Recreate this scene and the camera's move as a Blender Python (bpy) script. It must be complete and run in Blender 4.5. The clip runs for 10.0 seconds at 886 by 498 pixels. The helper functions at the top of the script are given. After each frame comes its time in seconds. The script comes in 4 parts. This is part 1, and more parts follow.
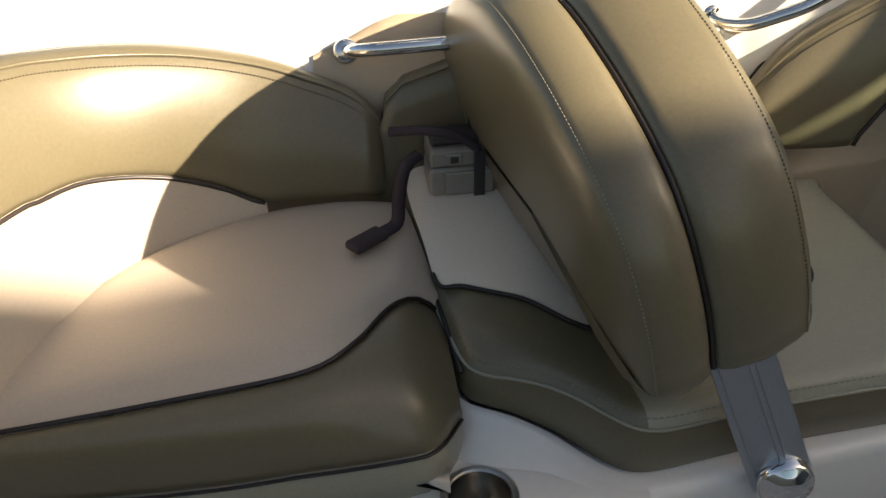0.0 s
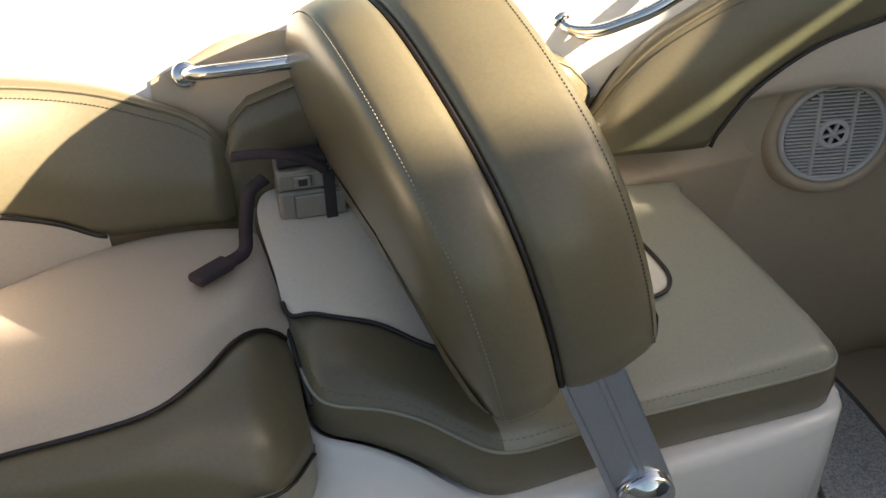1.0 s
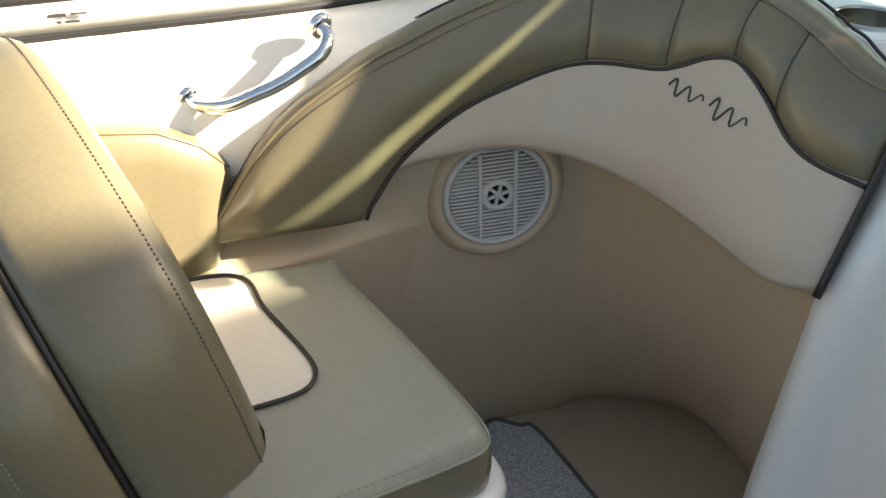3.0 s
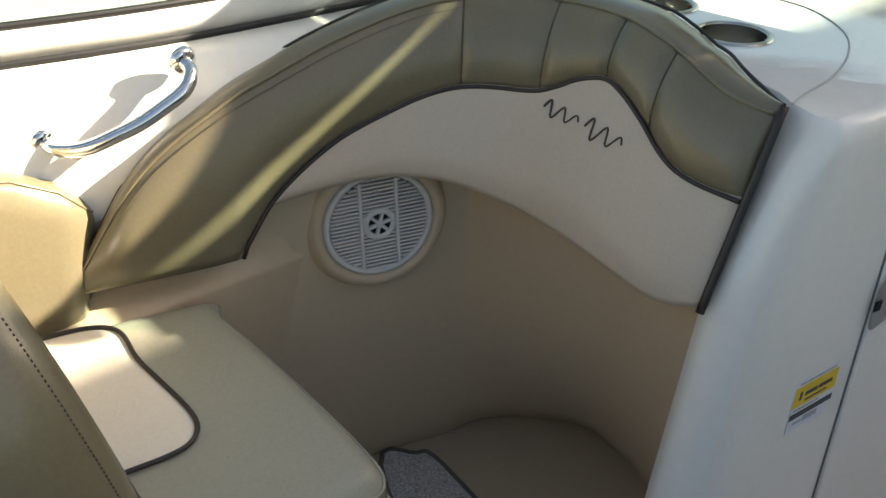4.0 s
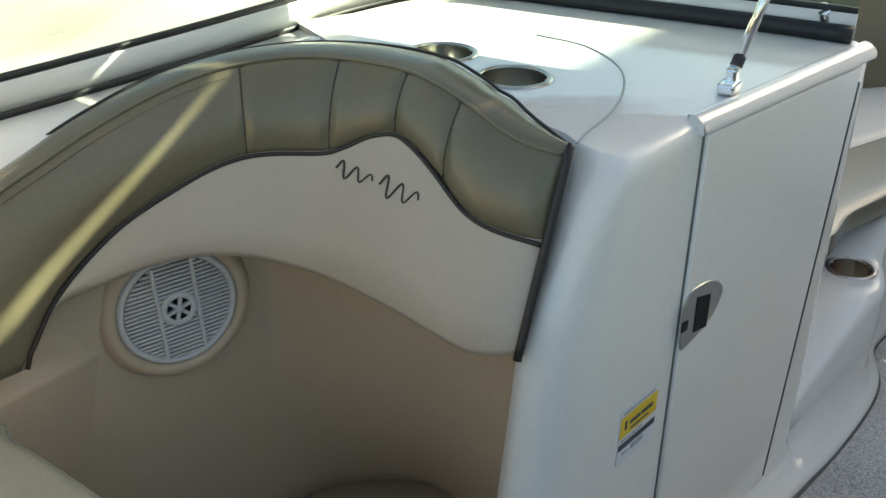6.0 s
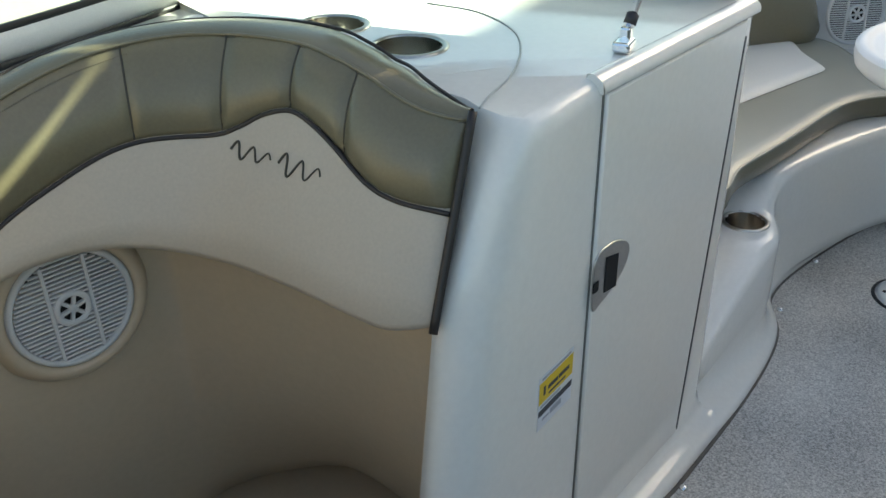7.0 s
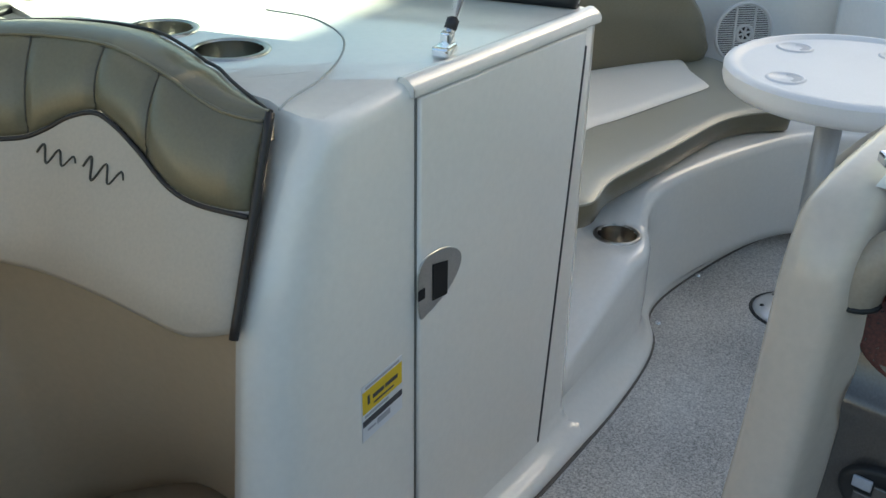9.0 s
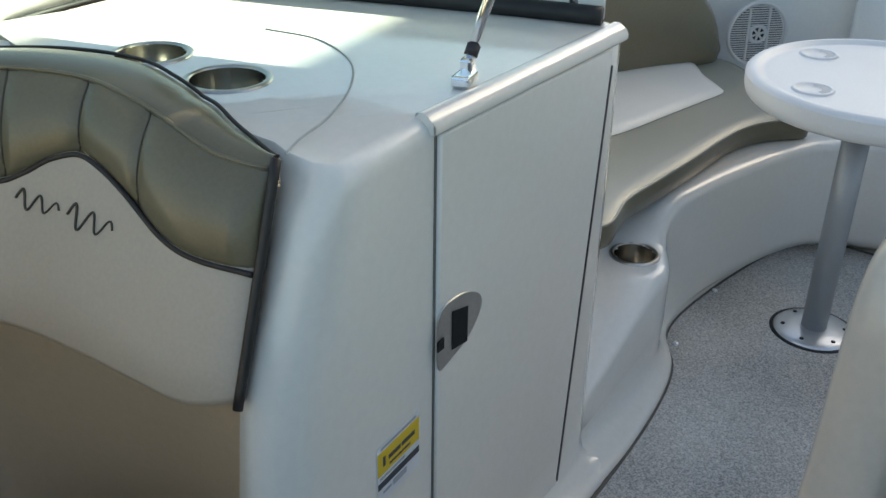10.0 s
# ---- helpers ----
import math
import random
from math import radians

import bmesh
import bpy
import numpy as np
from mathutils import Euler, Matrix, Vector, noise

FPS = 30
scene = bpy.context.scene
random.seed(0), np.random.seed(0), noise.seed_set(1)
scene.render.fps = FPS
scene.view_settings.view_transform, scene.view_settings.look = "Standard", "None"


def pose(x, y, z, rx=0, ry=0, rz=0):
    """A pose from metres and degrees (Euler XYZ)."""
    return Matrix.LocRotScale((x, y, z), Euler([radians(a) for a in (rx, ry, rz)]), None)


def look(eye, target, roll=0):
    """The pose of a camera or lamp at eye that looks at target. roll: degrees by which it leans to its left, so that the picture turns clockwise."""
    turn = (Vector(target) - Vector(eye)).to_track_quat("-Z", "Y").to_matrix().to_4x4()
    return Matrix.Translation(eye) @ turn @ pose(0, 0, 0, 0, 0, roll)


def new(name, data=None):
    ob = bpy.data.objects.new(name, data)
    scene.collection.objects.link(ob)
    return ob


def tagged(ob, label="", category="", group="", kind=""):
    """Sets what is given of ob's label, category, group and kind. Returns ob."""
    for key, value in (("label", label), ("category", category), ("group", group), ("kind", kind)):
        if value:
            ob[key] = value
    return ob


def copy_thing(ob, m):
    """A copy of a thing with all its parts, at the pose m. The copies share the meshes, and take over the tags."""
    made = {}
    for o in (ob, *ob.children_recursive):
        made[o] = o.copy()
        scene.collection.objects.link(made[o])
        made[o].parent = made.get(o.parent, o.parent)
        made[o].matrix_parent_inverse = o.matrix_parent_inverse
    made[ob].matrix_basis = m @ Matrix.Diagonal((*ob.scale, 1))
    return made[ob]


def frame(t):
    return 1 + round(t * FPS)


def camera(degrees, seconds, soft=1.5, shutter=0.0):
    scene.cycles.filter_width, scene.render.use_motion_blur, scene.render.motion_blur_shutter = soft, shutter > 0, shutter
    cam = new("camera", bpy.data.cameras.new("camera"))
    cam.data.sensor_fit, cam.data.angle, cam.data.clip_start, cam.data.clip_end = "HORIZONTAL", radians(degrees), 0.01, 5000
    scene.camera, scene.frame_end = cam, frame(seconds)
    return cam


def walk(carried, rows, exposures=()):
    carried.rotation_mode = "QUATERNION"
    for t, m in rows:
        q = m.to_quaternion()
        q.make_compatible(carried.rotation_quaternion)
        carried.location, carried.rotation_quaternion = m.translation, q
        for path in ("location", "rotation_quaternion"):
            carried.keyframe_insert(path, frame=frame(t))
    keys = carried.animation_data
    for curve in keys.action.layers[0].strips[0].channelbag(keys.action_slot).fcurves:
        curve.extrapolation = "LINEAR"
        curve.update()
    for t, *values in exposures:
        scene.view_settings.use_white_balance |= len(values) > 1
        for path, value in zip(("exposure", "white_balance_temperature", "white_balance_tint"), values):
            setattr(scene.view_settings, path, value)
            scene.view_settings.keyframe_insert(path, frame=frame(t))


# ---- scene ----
cam = camera(49.50, 10.0)
PATH = [
    (0.0, 0.0196, -0.0060, 1.3580, 56.364, 0.652, -1.039),
    (0.5, 0.0530, 0.0049, 1.3483, 56.335, 0.928, -3.867),
    (1.0, 0.1338, 0.0369, 1.3566, 56.468, 0.937, -6.235),
    (1.5, 0.2353, 0.0559, 1.3502, 58.275, 0.546, -10.808),
    (2.0, 0.3091, 0.0746, 1.3536, 59.024, 0.025, -13.089),
    (2.5, 0.3697, 0.0974, 1.3503, 58.864, -0.564, -15.133),
    (4.0, 0.4300, 0.1665, 1.3615, 59.626, -1.529, -25.783),
    (4.5, 0.4394, 0.1701, 1.3670, 60.325, -1.639, -28.577),
    (5.0, 0.4601, 0.1746, 1.3681, 61.757, -1.059, -30.842),
    (5.5, 0.4786, 0.1843, 1.3711, 62.378, -0.715, -34.308),
    (7.0, 0.4900, 0.2278, 1.3413, 61.292, 0.390, -45.544),
    (7.5, 0.4955, 0.2119, 1.3360, 61.161, -0.168, -48.147),
    (8.0, 0.5354, 0.1660, 1.3379, 60.996, -1.220, -50.253),
    (8.5, 0.5820, 0.1129, 1.3320, 60.862, -1.555, -49.563),
    (9.0, 0.6259, 0.0924, 1.3093, 62.747, -0.850, -48.059),
    (9.5, 0.6684, 0.1225, 1.3218, 61.989, -1.202, -46.427),
    (10.0, 0.7072, 0.2211, 1.3260, 61.910, -0.720, -48.802),
]
EXPOSURES = [(0.0, 1.62, 7380, 12), (1.0, 2.15, 7320, 12), (2.5, 2.60, 7240, 11), (4.5, 2.28, 7200, 9), (5.5, 2.46, 7150, 6), (7.5, 2.58, 6800, 4), (10.0, 2.42, 6760, 4)]
walk(cam, [(t, pose(x, y, z, rx, ry, rz)) for t, x, y, z, rx, ry, rz in PATH], EXPOSURES)
# ---- light ----
SUN_FROM = Vector((0.853, -0.2285, 0.469)).normalized()
world = bpy.data.worlds.new("sky")
scene.world = world
world.use_nodes = True
wn = world.node_tree.nodes
sky = wn.new("ShaderNodeTexSky")
sky.sky_type, sky.sun_disc = "NISHITA", False
sky.dust_density, sky.ozone_density = 2.5, 0.4
sky.sun_elevation = math.asin(SUN_FROM.z)
sky.sun_rotation = math.atan2(SUN_FROM.x, SUN_FROM.y)
wn["Background"].inputs["Strength"].default_value = 0.05
world.node_tree.links.new(sky.outputs[0], wn["Background"].inputs["Color"])
sun = new("sun", bpy.data.lights.new("sun", "SUN"))
sun.data.energy, sun.data.angle, sun.data.color = 5.0, radians(0.6), (1.0, 0.90, 0.76)
sun.matrix_world = look(SUN_FROM * 20, (0, 0, 0))


# ---- materials ----
def material(name, colour, rough=0.5, metal=0.0, scale=40.0, vary=0.06, bump=0.0, bump_scale=200.0, coat=0.0, dark=None, broad_part=0.5):
    m = bpy.data.materials.new(name)
    m.use_nodes = True
    n, l = m.node_tree.nodes, m.node_tree.links
    b = n["Principled BSDF"]
    b.inputs["Roughness"].default_value, b.inputs["Metallic"].default_value = rough, metal
    b.inputs["Coat Weight"].default_value, b.inputs["Coat Roughness"].default_value = coat, 0.10 + 0.5 * bump
    co = n.new("ShaderNodeTexCoord")
    fine, broad = n.new("ShaderNodeTexNoise"), n.new("ShaderNodeTexNoise")
    fine.inputs["Scale"].default_value, broad.inputs["Scale"].default_value = scale * 8, scale * 0.12
    fine.inputs["Detail"].default_value = broad.inputs["Detail"].default_value = 4
    mix = n.new("ShaderNodeMath")
    mix.operation = "MULTIPLY_ADD"
    mix.inputs[1].default_value = 1 - broad_part
    half = n.new("ShaderNodeMath")
    half.operation = "MULTIPLY"
    half.inputs[1].default_value = broad_part
    l.new(co.outputs["Object"], fine.inputs["Vector"])
    l.new(co.outputs["Object"], broad.inputs["Vector"])
    l.new(broad.outputs[0], half.inputs[0])
    l.new(fine.outputs[0], mix.inputs[0])
    l.new(half.outputs[0], mix.inputs[2])
    ramp = n.new("ShaderNodeValToRGB")
    low = dark or tuple(c * (1 - 2 * vary) for c in colour)
    high = tuple(min(1, c * (1 + 2 * vary)) for c in colour)
    ramp.color_ramp.elements[0].position, ramp.color_ramp.elements[1].position = 0.3, 0.7
    ramp.color_ramp.elements[0].color, ramp.color_ramp.elements[1].color = (*low, 1), (*high, 1)
    l.new(mix.outputs[0], ramp.inputs[0])
    l.new(ramp.outputs[0], b.inputs["Base Color"])
    if bump:
        grain, bp = n.new("ShaderNodeTexNoise"), n.new("ShaderNodeBump")
        grain.inputs["Scale"].default_value, grain.inputs["Detail"].default_value = bump_scale, 3
        l.new(co.outputs["Object"], grain.inputs["Vector"])
        bp.inputs["Strength"].default_value, bp.inputs["Distance"].default_value = bump, 0.002
        l.new(grain.outputs[0], bp.inputs["Height"])
        l.new(bp.outputs[0], b.inputs["Normal"])
    return m


def glass(name, colour):
    m = bpy.data.materials.new(name)
    m.use_nodes = True
    n, l = m.node_tree.nodes, m.node_tree.links
    n.remove(n["Principled BSDF"])
    tint, gloss, mix, fres = (n.new("ShaderNode" + k) for k in ("BsdfTransparent", "BsdfGlossy", "MixShader", "Fresnel"))
    tint.inputs["Color"].default_value = (*colour, 1)
    gloss.inputs["Roughness"].default_value = 0.02
    weak = n.new("ShaderNodeMath")
    weak.operation = "MULTIPLY"
    weak.inputs[1].default_value = 0.30
    l.new(fres.outputs[0], weak.inputs[0])
    l.new(weak.outputs[0], mix.inputs[0])
    l.new(tint.outputs[0], mix.inputs[1])
    l.new(gloss.outputs[0], mix.inputs[2])
    l.new(mix.outputs[0], n["Material Output"].inputs["Surface"])
    return m


OLIVE = material("olive vinyl", (0.156, 0.133, 0.081), 0.31, scale=25, vary=0.06, bump=0.14, bump_scale=900, coat=0.32)
# Lighter and greyer than the olive: sky sheen put into the colour.
SAGE = material("sage vinyl", (0.315, 0.305, 0.238), 0.30, scale=25, vary=0.05, bump=0.12, bump_scale=900, coat=0.2)
CREAM = material("cream vinyl", (0.51, 0.435, 0.352), 0.45, scale=25, vary=0.04, bump=0.12, bump_scale=900)
WHITE = material("white vinyl", (0.74, 0.72, 0.66), 0.45, scale=25, vary=0.03, bump=0.1, bump_scale=900)
GEL = material("white gelcoat", (0.80, 0.775, 0.725), 0.14, scale=10, vary=0.02, coat=0.4)
LINER = material("beige liner", (0.51, 0.40, 0.28), 0.4, scale=10, vary=0.03, bump=0.03, bump_scale=300)
PIPING = material("dark brown piping", (0.022, 0.016, 0.014), 0.4, scale=80)
THREAD = material("pale thread", (0.25, 0.225, 0.155), 0.7, scale=200)
DARKTHREAD = material("dark thread", (0.07, 0.06, 0.045), 0.7, scale=200)
CHROME = material("polished chrome", (0.78, 0.78, 0.78), 0.06, 1.0, vary=0.02)
STEEL = material("brushed steel", (0.50, 0.49, 0.46), 0.28, 1.0, vary=0.08)
ALU = material("satin aluminium", (0.55, 0.56, 0.58), 0.38, 1.0, vary=0.05)
BLACK = material("black rubber", (0.012, 0.012, 0.013), 0.5, vary=0.1)
PLASTIC = material("white plastic", (0.58, 0.56, 0.54), 0.4, vary=0.03)
TABLE = material("white table plastic", (0.80, 0.80, 0.80), 0.35, scale=40, vary=0.02, bump=0.05, bump_scale=500)
CARPET = material("grey carpet", (0.52, 0.50, 0.47), 0.95, scale=30, vary=0.25, bump=0.8, bump_scale=320, dark=(0.20, 0.193, 0.185), broad_part=0.25)
GROUND = material("pale gravel", (0.42, 0.39, 0.33), 0.95, scale=6, vary=0.2, bump=0.6, bump_scale=30)
SEAMTHREAD = material("olive thread", (0.12, 0.10, 0.06), 0.7, scale=200)
IVORY = material("ivory vinyl", (0.76, 0.69, 0.58), 0.42, scale=25, vary=0.04, bump=0.1, bump_scale=900)
# Warm bounced light on the helm rib is put into this cream.
SHELL = material("bounce-tinted cream gelcoat", (0.63, 0.53, 0.44), 0.22, scale=10, vary=0.03, coat=0.3)
POLE = material("grey satin pole", (0.40, 0.415, 0.43), 0.42, 0.5, vary=0.04)
CUPSTEEL = material("dark brushed steel", (0.50, 0.48, 0.44), 0.22, 1.0, scale=18, vary=0.16)
RECESS = material("black recess", (0.004, 0.004, 0.005), 0.85, vary=0.1)
RINGSHADE = material("grey ring shade", (0.50, 0.51, 0.52), 0.5, vary=0.05)
FLOORPLATE = material("satin chrome plate", (0.72, 0.73, 0.75), 0.32, 0.8, vary=0.04)
GAP_SHADE = material("grey gap shade", (0.16, 0.15, 0.13), 0.7, vary=0.08)
TINT = glass("tinted glass", (0.72, 0.88, 0.83))


# ---- mesh helpers ----
def spline(pts, n=8, closed=False):
    p = [Vector(q) for q in pts]
    q = [p[-1], *p, p[0], p[1]] if closed else [2 * p[0] - p[1], *p, 2 * p[-1] - p[-2]]
    out = []
    for i in range(1, len(q) - 2):
        a, b, c, d = q[i - 1:i + 3]
        for k in range(n):
            t = k / n
            out.append(0.5 * (2 * b + (c - a) * t + (2 * a - 5 * b + 4 * c - d) * t * t + (3 * b - a - 3 * c + d) * t ** 3))
    if not closed:
        out.append(p[-1].copy())
    return out


def resample(pts, n):
    """n + 1 points at even steps along a line."""
    d = [0.0]
    for a, b in zip(pts, pts[1:]):
        d.append(d[-1] + (b - a).length)
    out, i = [], 0
    for k in range(n + 1):
        s = d[-1] * k / n
        while i < len(d) - 2 and d[i + 1] < s:
            i += 1
        f = (s - d[i]) / max(1e-9, d[i + 1] - d[i])
        out.append(pts[i].lerp(pts[i + 1], f))
    return out


def sheet(rings, close_ring=False, close_path=False, caps=False):
    """A bmesh of quads between rings of equal length."""
    bm = bmesh.new()
    v = [[bm.verts.new(p) for p in r] for r in rings]
    m = len(rings[0])
    for i in range(len(v) if close_path else len(v) - 1):
        a, b = v[i], v[(i + 1) % len(v)]
        for k in range(m if close_ring else m - 1):
            try:
                bm.faces.new((a[k], a[(k + 1) % m], b[(k + 1) % m], b[k]))
            except ValueError:
                pass
    if caps:
        bm.faces.new(list(reversed(v[0])))
        bm.faces.new(v[-1])
    bmesh.ops.remove_doubles(bm, verts=bm.verts, dist=1e-6)
    bmesh.ops.recalc_face_normals(bm, faces=bm.faces)
    for f in bm.faces:
        f.smooth = True
    return bm


def tube(pts, r, sides=10, closed=False):
    pts = [Vector(p) for p in pts]
    rings, up = [], Vector((0, 0, 1))
    for i, p in enumerate(pts):
        a = pts[(i - 1) % len(pts)] if closed or i else p
        b = pts[(i + 1) % len(pts)] if closed or i < len(pts) - 1 else p
        t = (b - a).normalized()
        s = t.cross(up)
        if s.length < 0.05:
            s = t.cross(Vector((1, 0, 0)))
        s.normalize()
        u = s.cross(t)
        rr = r[i] if isinstance(r, (list, tuple)) else r
        rings.append([p + rr * (math.cos(w) * s + math.sin(w) * u) for w in (2 * math.pi * k / sides for k in range(sides))])
    return sheet(rings, True, closed, not closed)


def offset(poly, d):
    """The closed outline moved inwards by d (counter-clockwise outline)."""
    out, n = [], len(poly)
    for i, p in enumerate(poly):
        a, b = poly[i - 1], poly[(i + 1) % n]
        t = Vector((b.x - a.x, b.y - a.y, 0)).normalized()
        out.append(p + d * Vector((-t.y, t.x, 0)))
    return out


def slab(outline, z0, z1, r=0.02, r0=0.0, steps=5, crown=0.0, n=6, raw=False):
    """A thick plate with rounded upper (and lower) edges; crown: how far its middle swells."""
    o = [Vector((p[0], p[1], 0)) for p in outline]
    o = o if raw else spline(o, n, True)
    rings = []
    if r0:
        for k in range(steps):
            w = math.pi / 2 * k / steps
            rings.append([p + Vector((0, 0, z0 + r0 * (1 - math.sin(w)))) for p in offset(o, r0 * (1 - math.cos(w)))][:])
        rings = rings[::-1]
        rings = [[p for p in offset_ring] for offset_ring in rings]
        rings.sort(key=lambda g: g[0].z)
    else:
        rings.append([p + Vector((0, 0, z0)) for p in o])
    for k in range(steps + 1):
        w = math.pi / 2 * k / steps
        rings.append([p + Vector((0, 0, z1 - r + r * math.sin(w))) for p in offset(o, r * (1 - math.cos(w)))])
    c = sum((p for p in o), Vector()) / len(o)
    last = rings[-1]
    for k, f in enumerate((0.85, 0.6, 0.3)):
        rings.append([Vector((c.x + (p.x - c.x) * f, c.y + (p.y - c.y) * f, z1 + crown * (1 - f * f))) for p in last])
    bm = sheet(rings, True)
    bm.verts.ensure_lookup_table()
    edge = [e for e in bm.edges if e.is_boundary]
    bmesh.ops.holes_fill(bm, edges=edge, sides=0)
    bmesh.ops.recalc_face_normals(bm, faces=bm.faces)
    for f in bm.faces:
        f.smooth = True
    return bm


def plate(outline, z0, z1, n=6, curved=True):
    """A flat plate over an outline of any shape."""
    o = [Vector((x, y, 0)) for x, y in outline]
    o = spline(o, n, True) if curved else o
    bm = sheet([[p + Vector((0, 0, z0)) for p in o], [p + Vector((0, 0, z1)) for p in o]], True)
    bm.faces.new([bm.verts.new(p + Vector((0, 0, z1))) for p in o])
    bmesh.ops.remove_doubles(bm, verts=bm.verts, dist=1e-5)
    bmesh.ops.recalc_face_normals(bm, faces=bm.faces)
    return bm


def punch(bm, centre, r):
    """Opens a round hole in the level skin round centre."""
    c = Vector(centre)
    flat = lambda p: math.hypot(p.x - c.x, p.y - c.y)
    bmesh.ops.triangulate(bm, faces=[f for f in bm.faces if abs(f.normal.z) > 0.7 and len(f.verts) > 4])
    for _ in range(12):
        edges = set()
        for f in bm.faces:
            if abs(f.calc_center_median().z - c.z) > 0.08:
                continue
            for e in f.edges:
                a, b = e.verts[0].co, e.verts[1].co
                ab = b - a
                k = max(0.0, min(1.0, (c - a).dot(ab) / max(ab.length_squared, 1e-9)))
                if e.calc_length() > 0.012 and (flat(a + ab * k) < r + 0.015 or min(flat(v.co) for v in f.verts) < r + 0.012 or flat(f.calc_center_median()) < r + e.calc_length()):
                    edges.add(e)
        if not edges:
            break
        bmesh.ops.subdivide_edges(bm, edges=list(edges), cuts=1, use_grid_fill=True)
        bmesh.ops.triangulate(bm, faces=[f for f in bm.faces if len(f.verts) > 4])
        if len(bm.faces) > 60000:
            break
    bmesh.ops.delete(bm, geom=[f for f in bm.faces if abs(f.calc_center_median().z - c.z) < 0.06 and flat(f.calc_center_median()) < r - 0.002], context="FACES")


def box(x0, x1, y0, y1, z0, z1, r=0.004, m=None, seg=2):
    bm = bmesh.new()
    bmesh.ops.create_cube(bm, size=1)
    bmesh.ops.scale(bm, vec=(x1 - x0, y1 - y0, z1 - z0), verts=bm.verts)
    bmesh.ops.translate(bm, vec=((x0 + x1) / 2, (y0 + y1) / 2, (z0 + z1) / 2), verts=bm.verts)
    if r:
        bmesh.ops.bevel(bm, geom=bm.edges[:], offset=r, segments=seg, profile=0.5, affect="EDGES")
    if m:
        bmesh.ops.transform(bm, matrix=m, verts=bm.verts)
    return bm


def lathe(profile, m=None, sides=40):
    """A turned form from (radius, height) pairs."""
    bm = sheet([[Vector((r * math.cos(w), r * math.sin(w), z)) for w in (2 * math.pi * k / sides for k in range(sides))] for r, z in profile], True)
    if m:
        bmesh.ops.transform(bm, matrix=m, verts=bm.verts)
    return bm


def part(name, bm, mat, parent=None, label=""):
    me = bpy.data.meshes.new(name)
    bm.to_mesh(me)
    bm.free()
    me.materials.append(mat)
    ob = new(name, me)
    ob.parent = parent
    if label:
        ob["label"] = label
    return ob


def thing(name, label, category, group="", kind=""):
    return tagged(new(name), label, category, group, kind)


def structure(name, bm, mat, label, category):
    return tagged(part(name, bm, mat), label, category, kind="structure")


def joined(parts):
    """Several bmeshes in one."""
    out = bmesh.new()
    for b in parts:
        me = bpy.data.meshes.new("piece")
        b.to_mesh(me)
        b.free()
        out.from_mesh(me)
        bpy.data.meshes.remove(me)
    return out


# ---- the boat's shell ----
structure("ground", box(-400, 400, -400, 400, -1.5, -1.2, 0), GROUND, "sunlit pale gravel yard round the boat", "ground")
floor = structure("floor", box(-1.6, 3.9, -1.0, 1.75, -0.03, -0.004, 0), GEL, "white moulded cockpit sole", "floor")
CARPET_EDGE = [(-1.2, 0.75), (0.70, 0.80), (0.90, 1.05), (0.98, 1.51), (1.060, 1.512), (1.086, 1.497), (1.105, 1.40), (1.14, 1.15), (1.22, 0.86), (1.5, 0.875), (1.754, 0.91), (1.879, 0.92), (2.173, 0.959), (2.377, 1.0), (2.506, 1.047),
               (2.621, 1.127), (2.809, 1.149), (3.133, 1.128), (3.36, 1.069), (3.40, 0.90), (3.40, 0.0), (3.2, -0.6), (2.4, -0.3), (2.0, 0.30), (1.25, 0.30), (0.9, -0.9), (-1.2, -0.9)][::-1]
structure("carpet", plate(CARPET_EDGE, -0.003, 0.006, n=5), CARPET, "grey speckled snap-in carpet on the sole", "carpet")
# Thin tube draws a darker line along the carpet's edge.
structure("carpet_edge_line", tube(spline([(x, y, 0.004) for x, y in CARPET_EDGE], 5, True), 0.006, 6, True), material("grey-brown edge line", (0.13, 0.115, 0.10), 0.9, scale=120, vary=0.2), "grey-brown line round the carpet's edge", "binding")

structure("footwell_floor", plate([(0.80, 0.95), (0.84, 1.0), (0.90, 1.58), (1.25, 1.62), (1.5, 1.5), (1.5, 1.1), (1.36, 0.92), (1.2, 0.88)], -0.004, 0.001, curved=False), LINER, "beige moulded footwell floor", "floor")
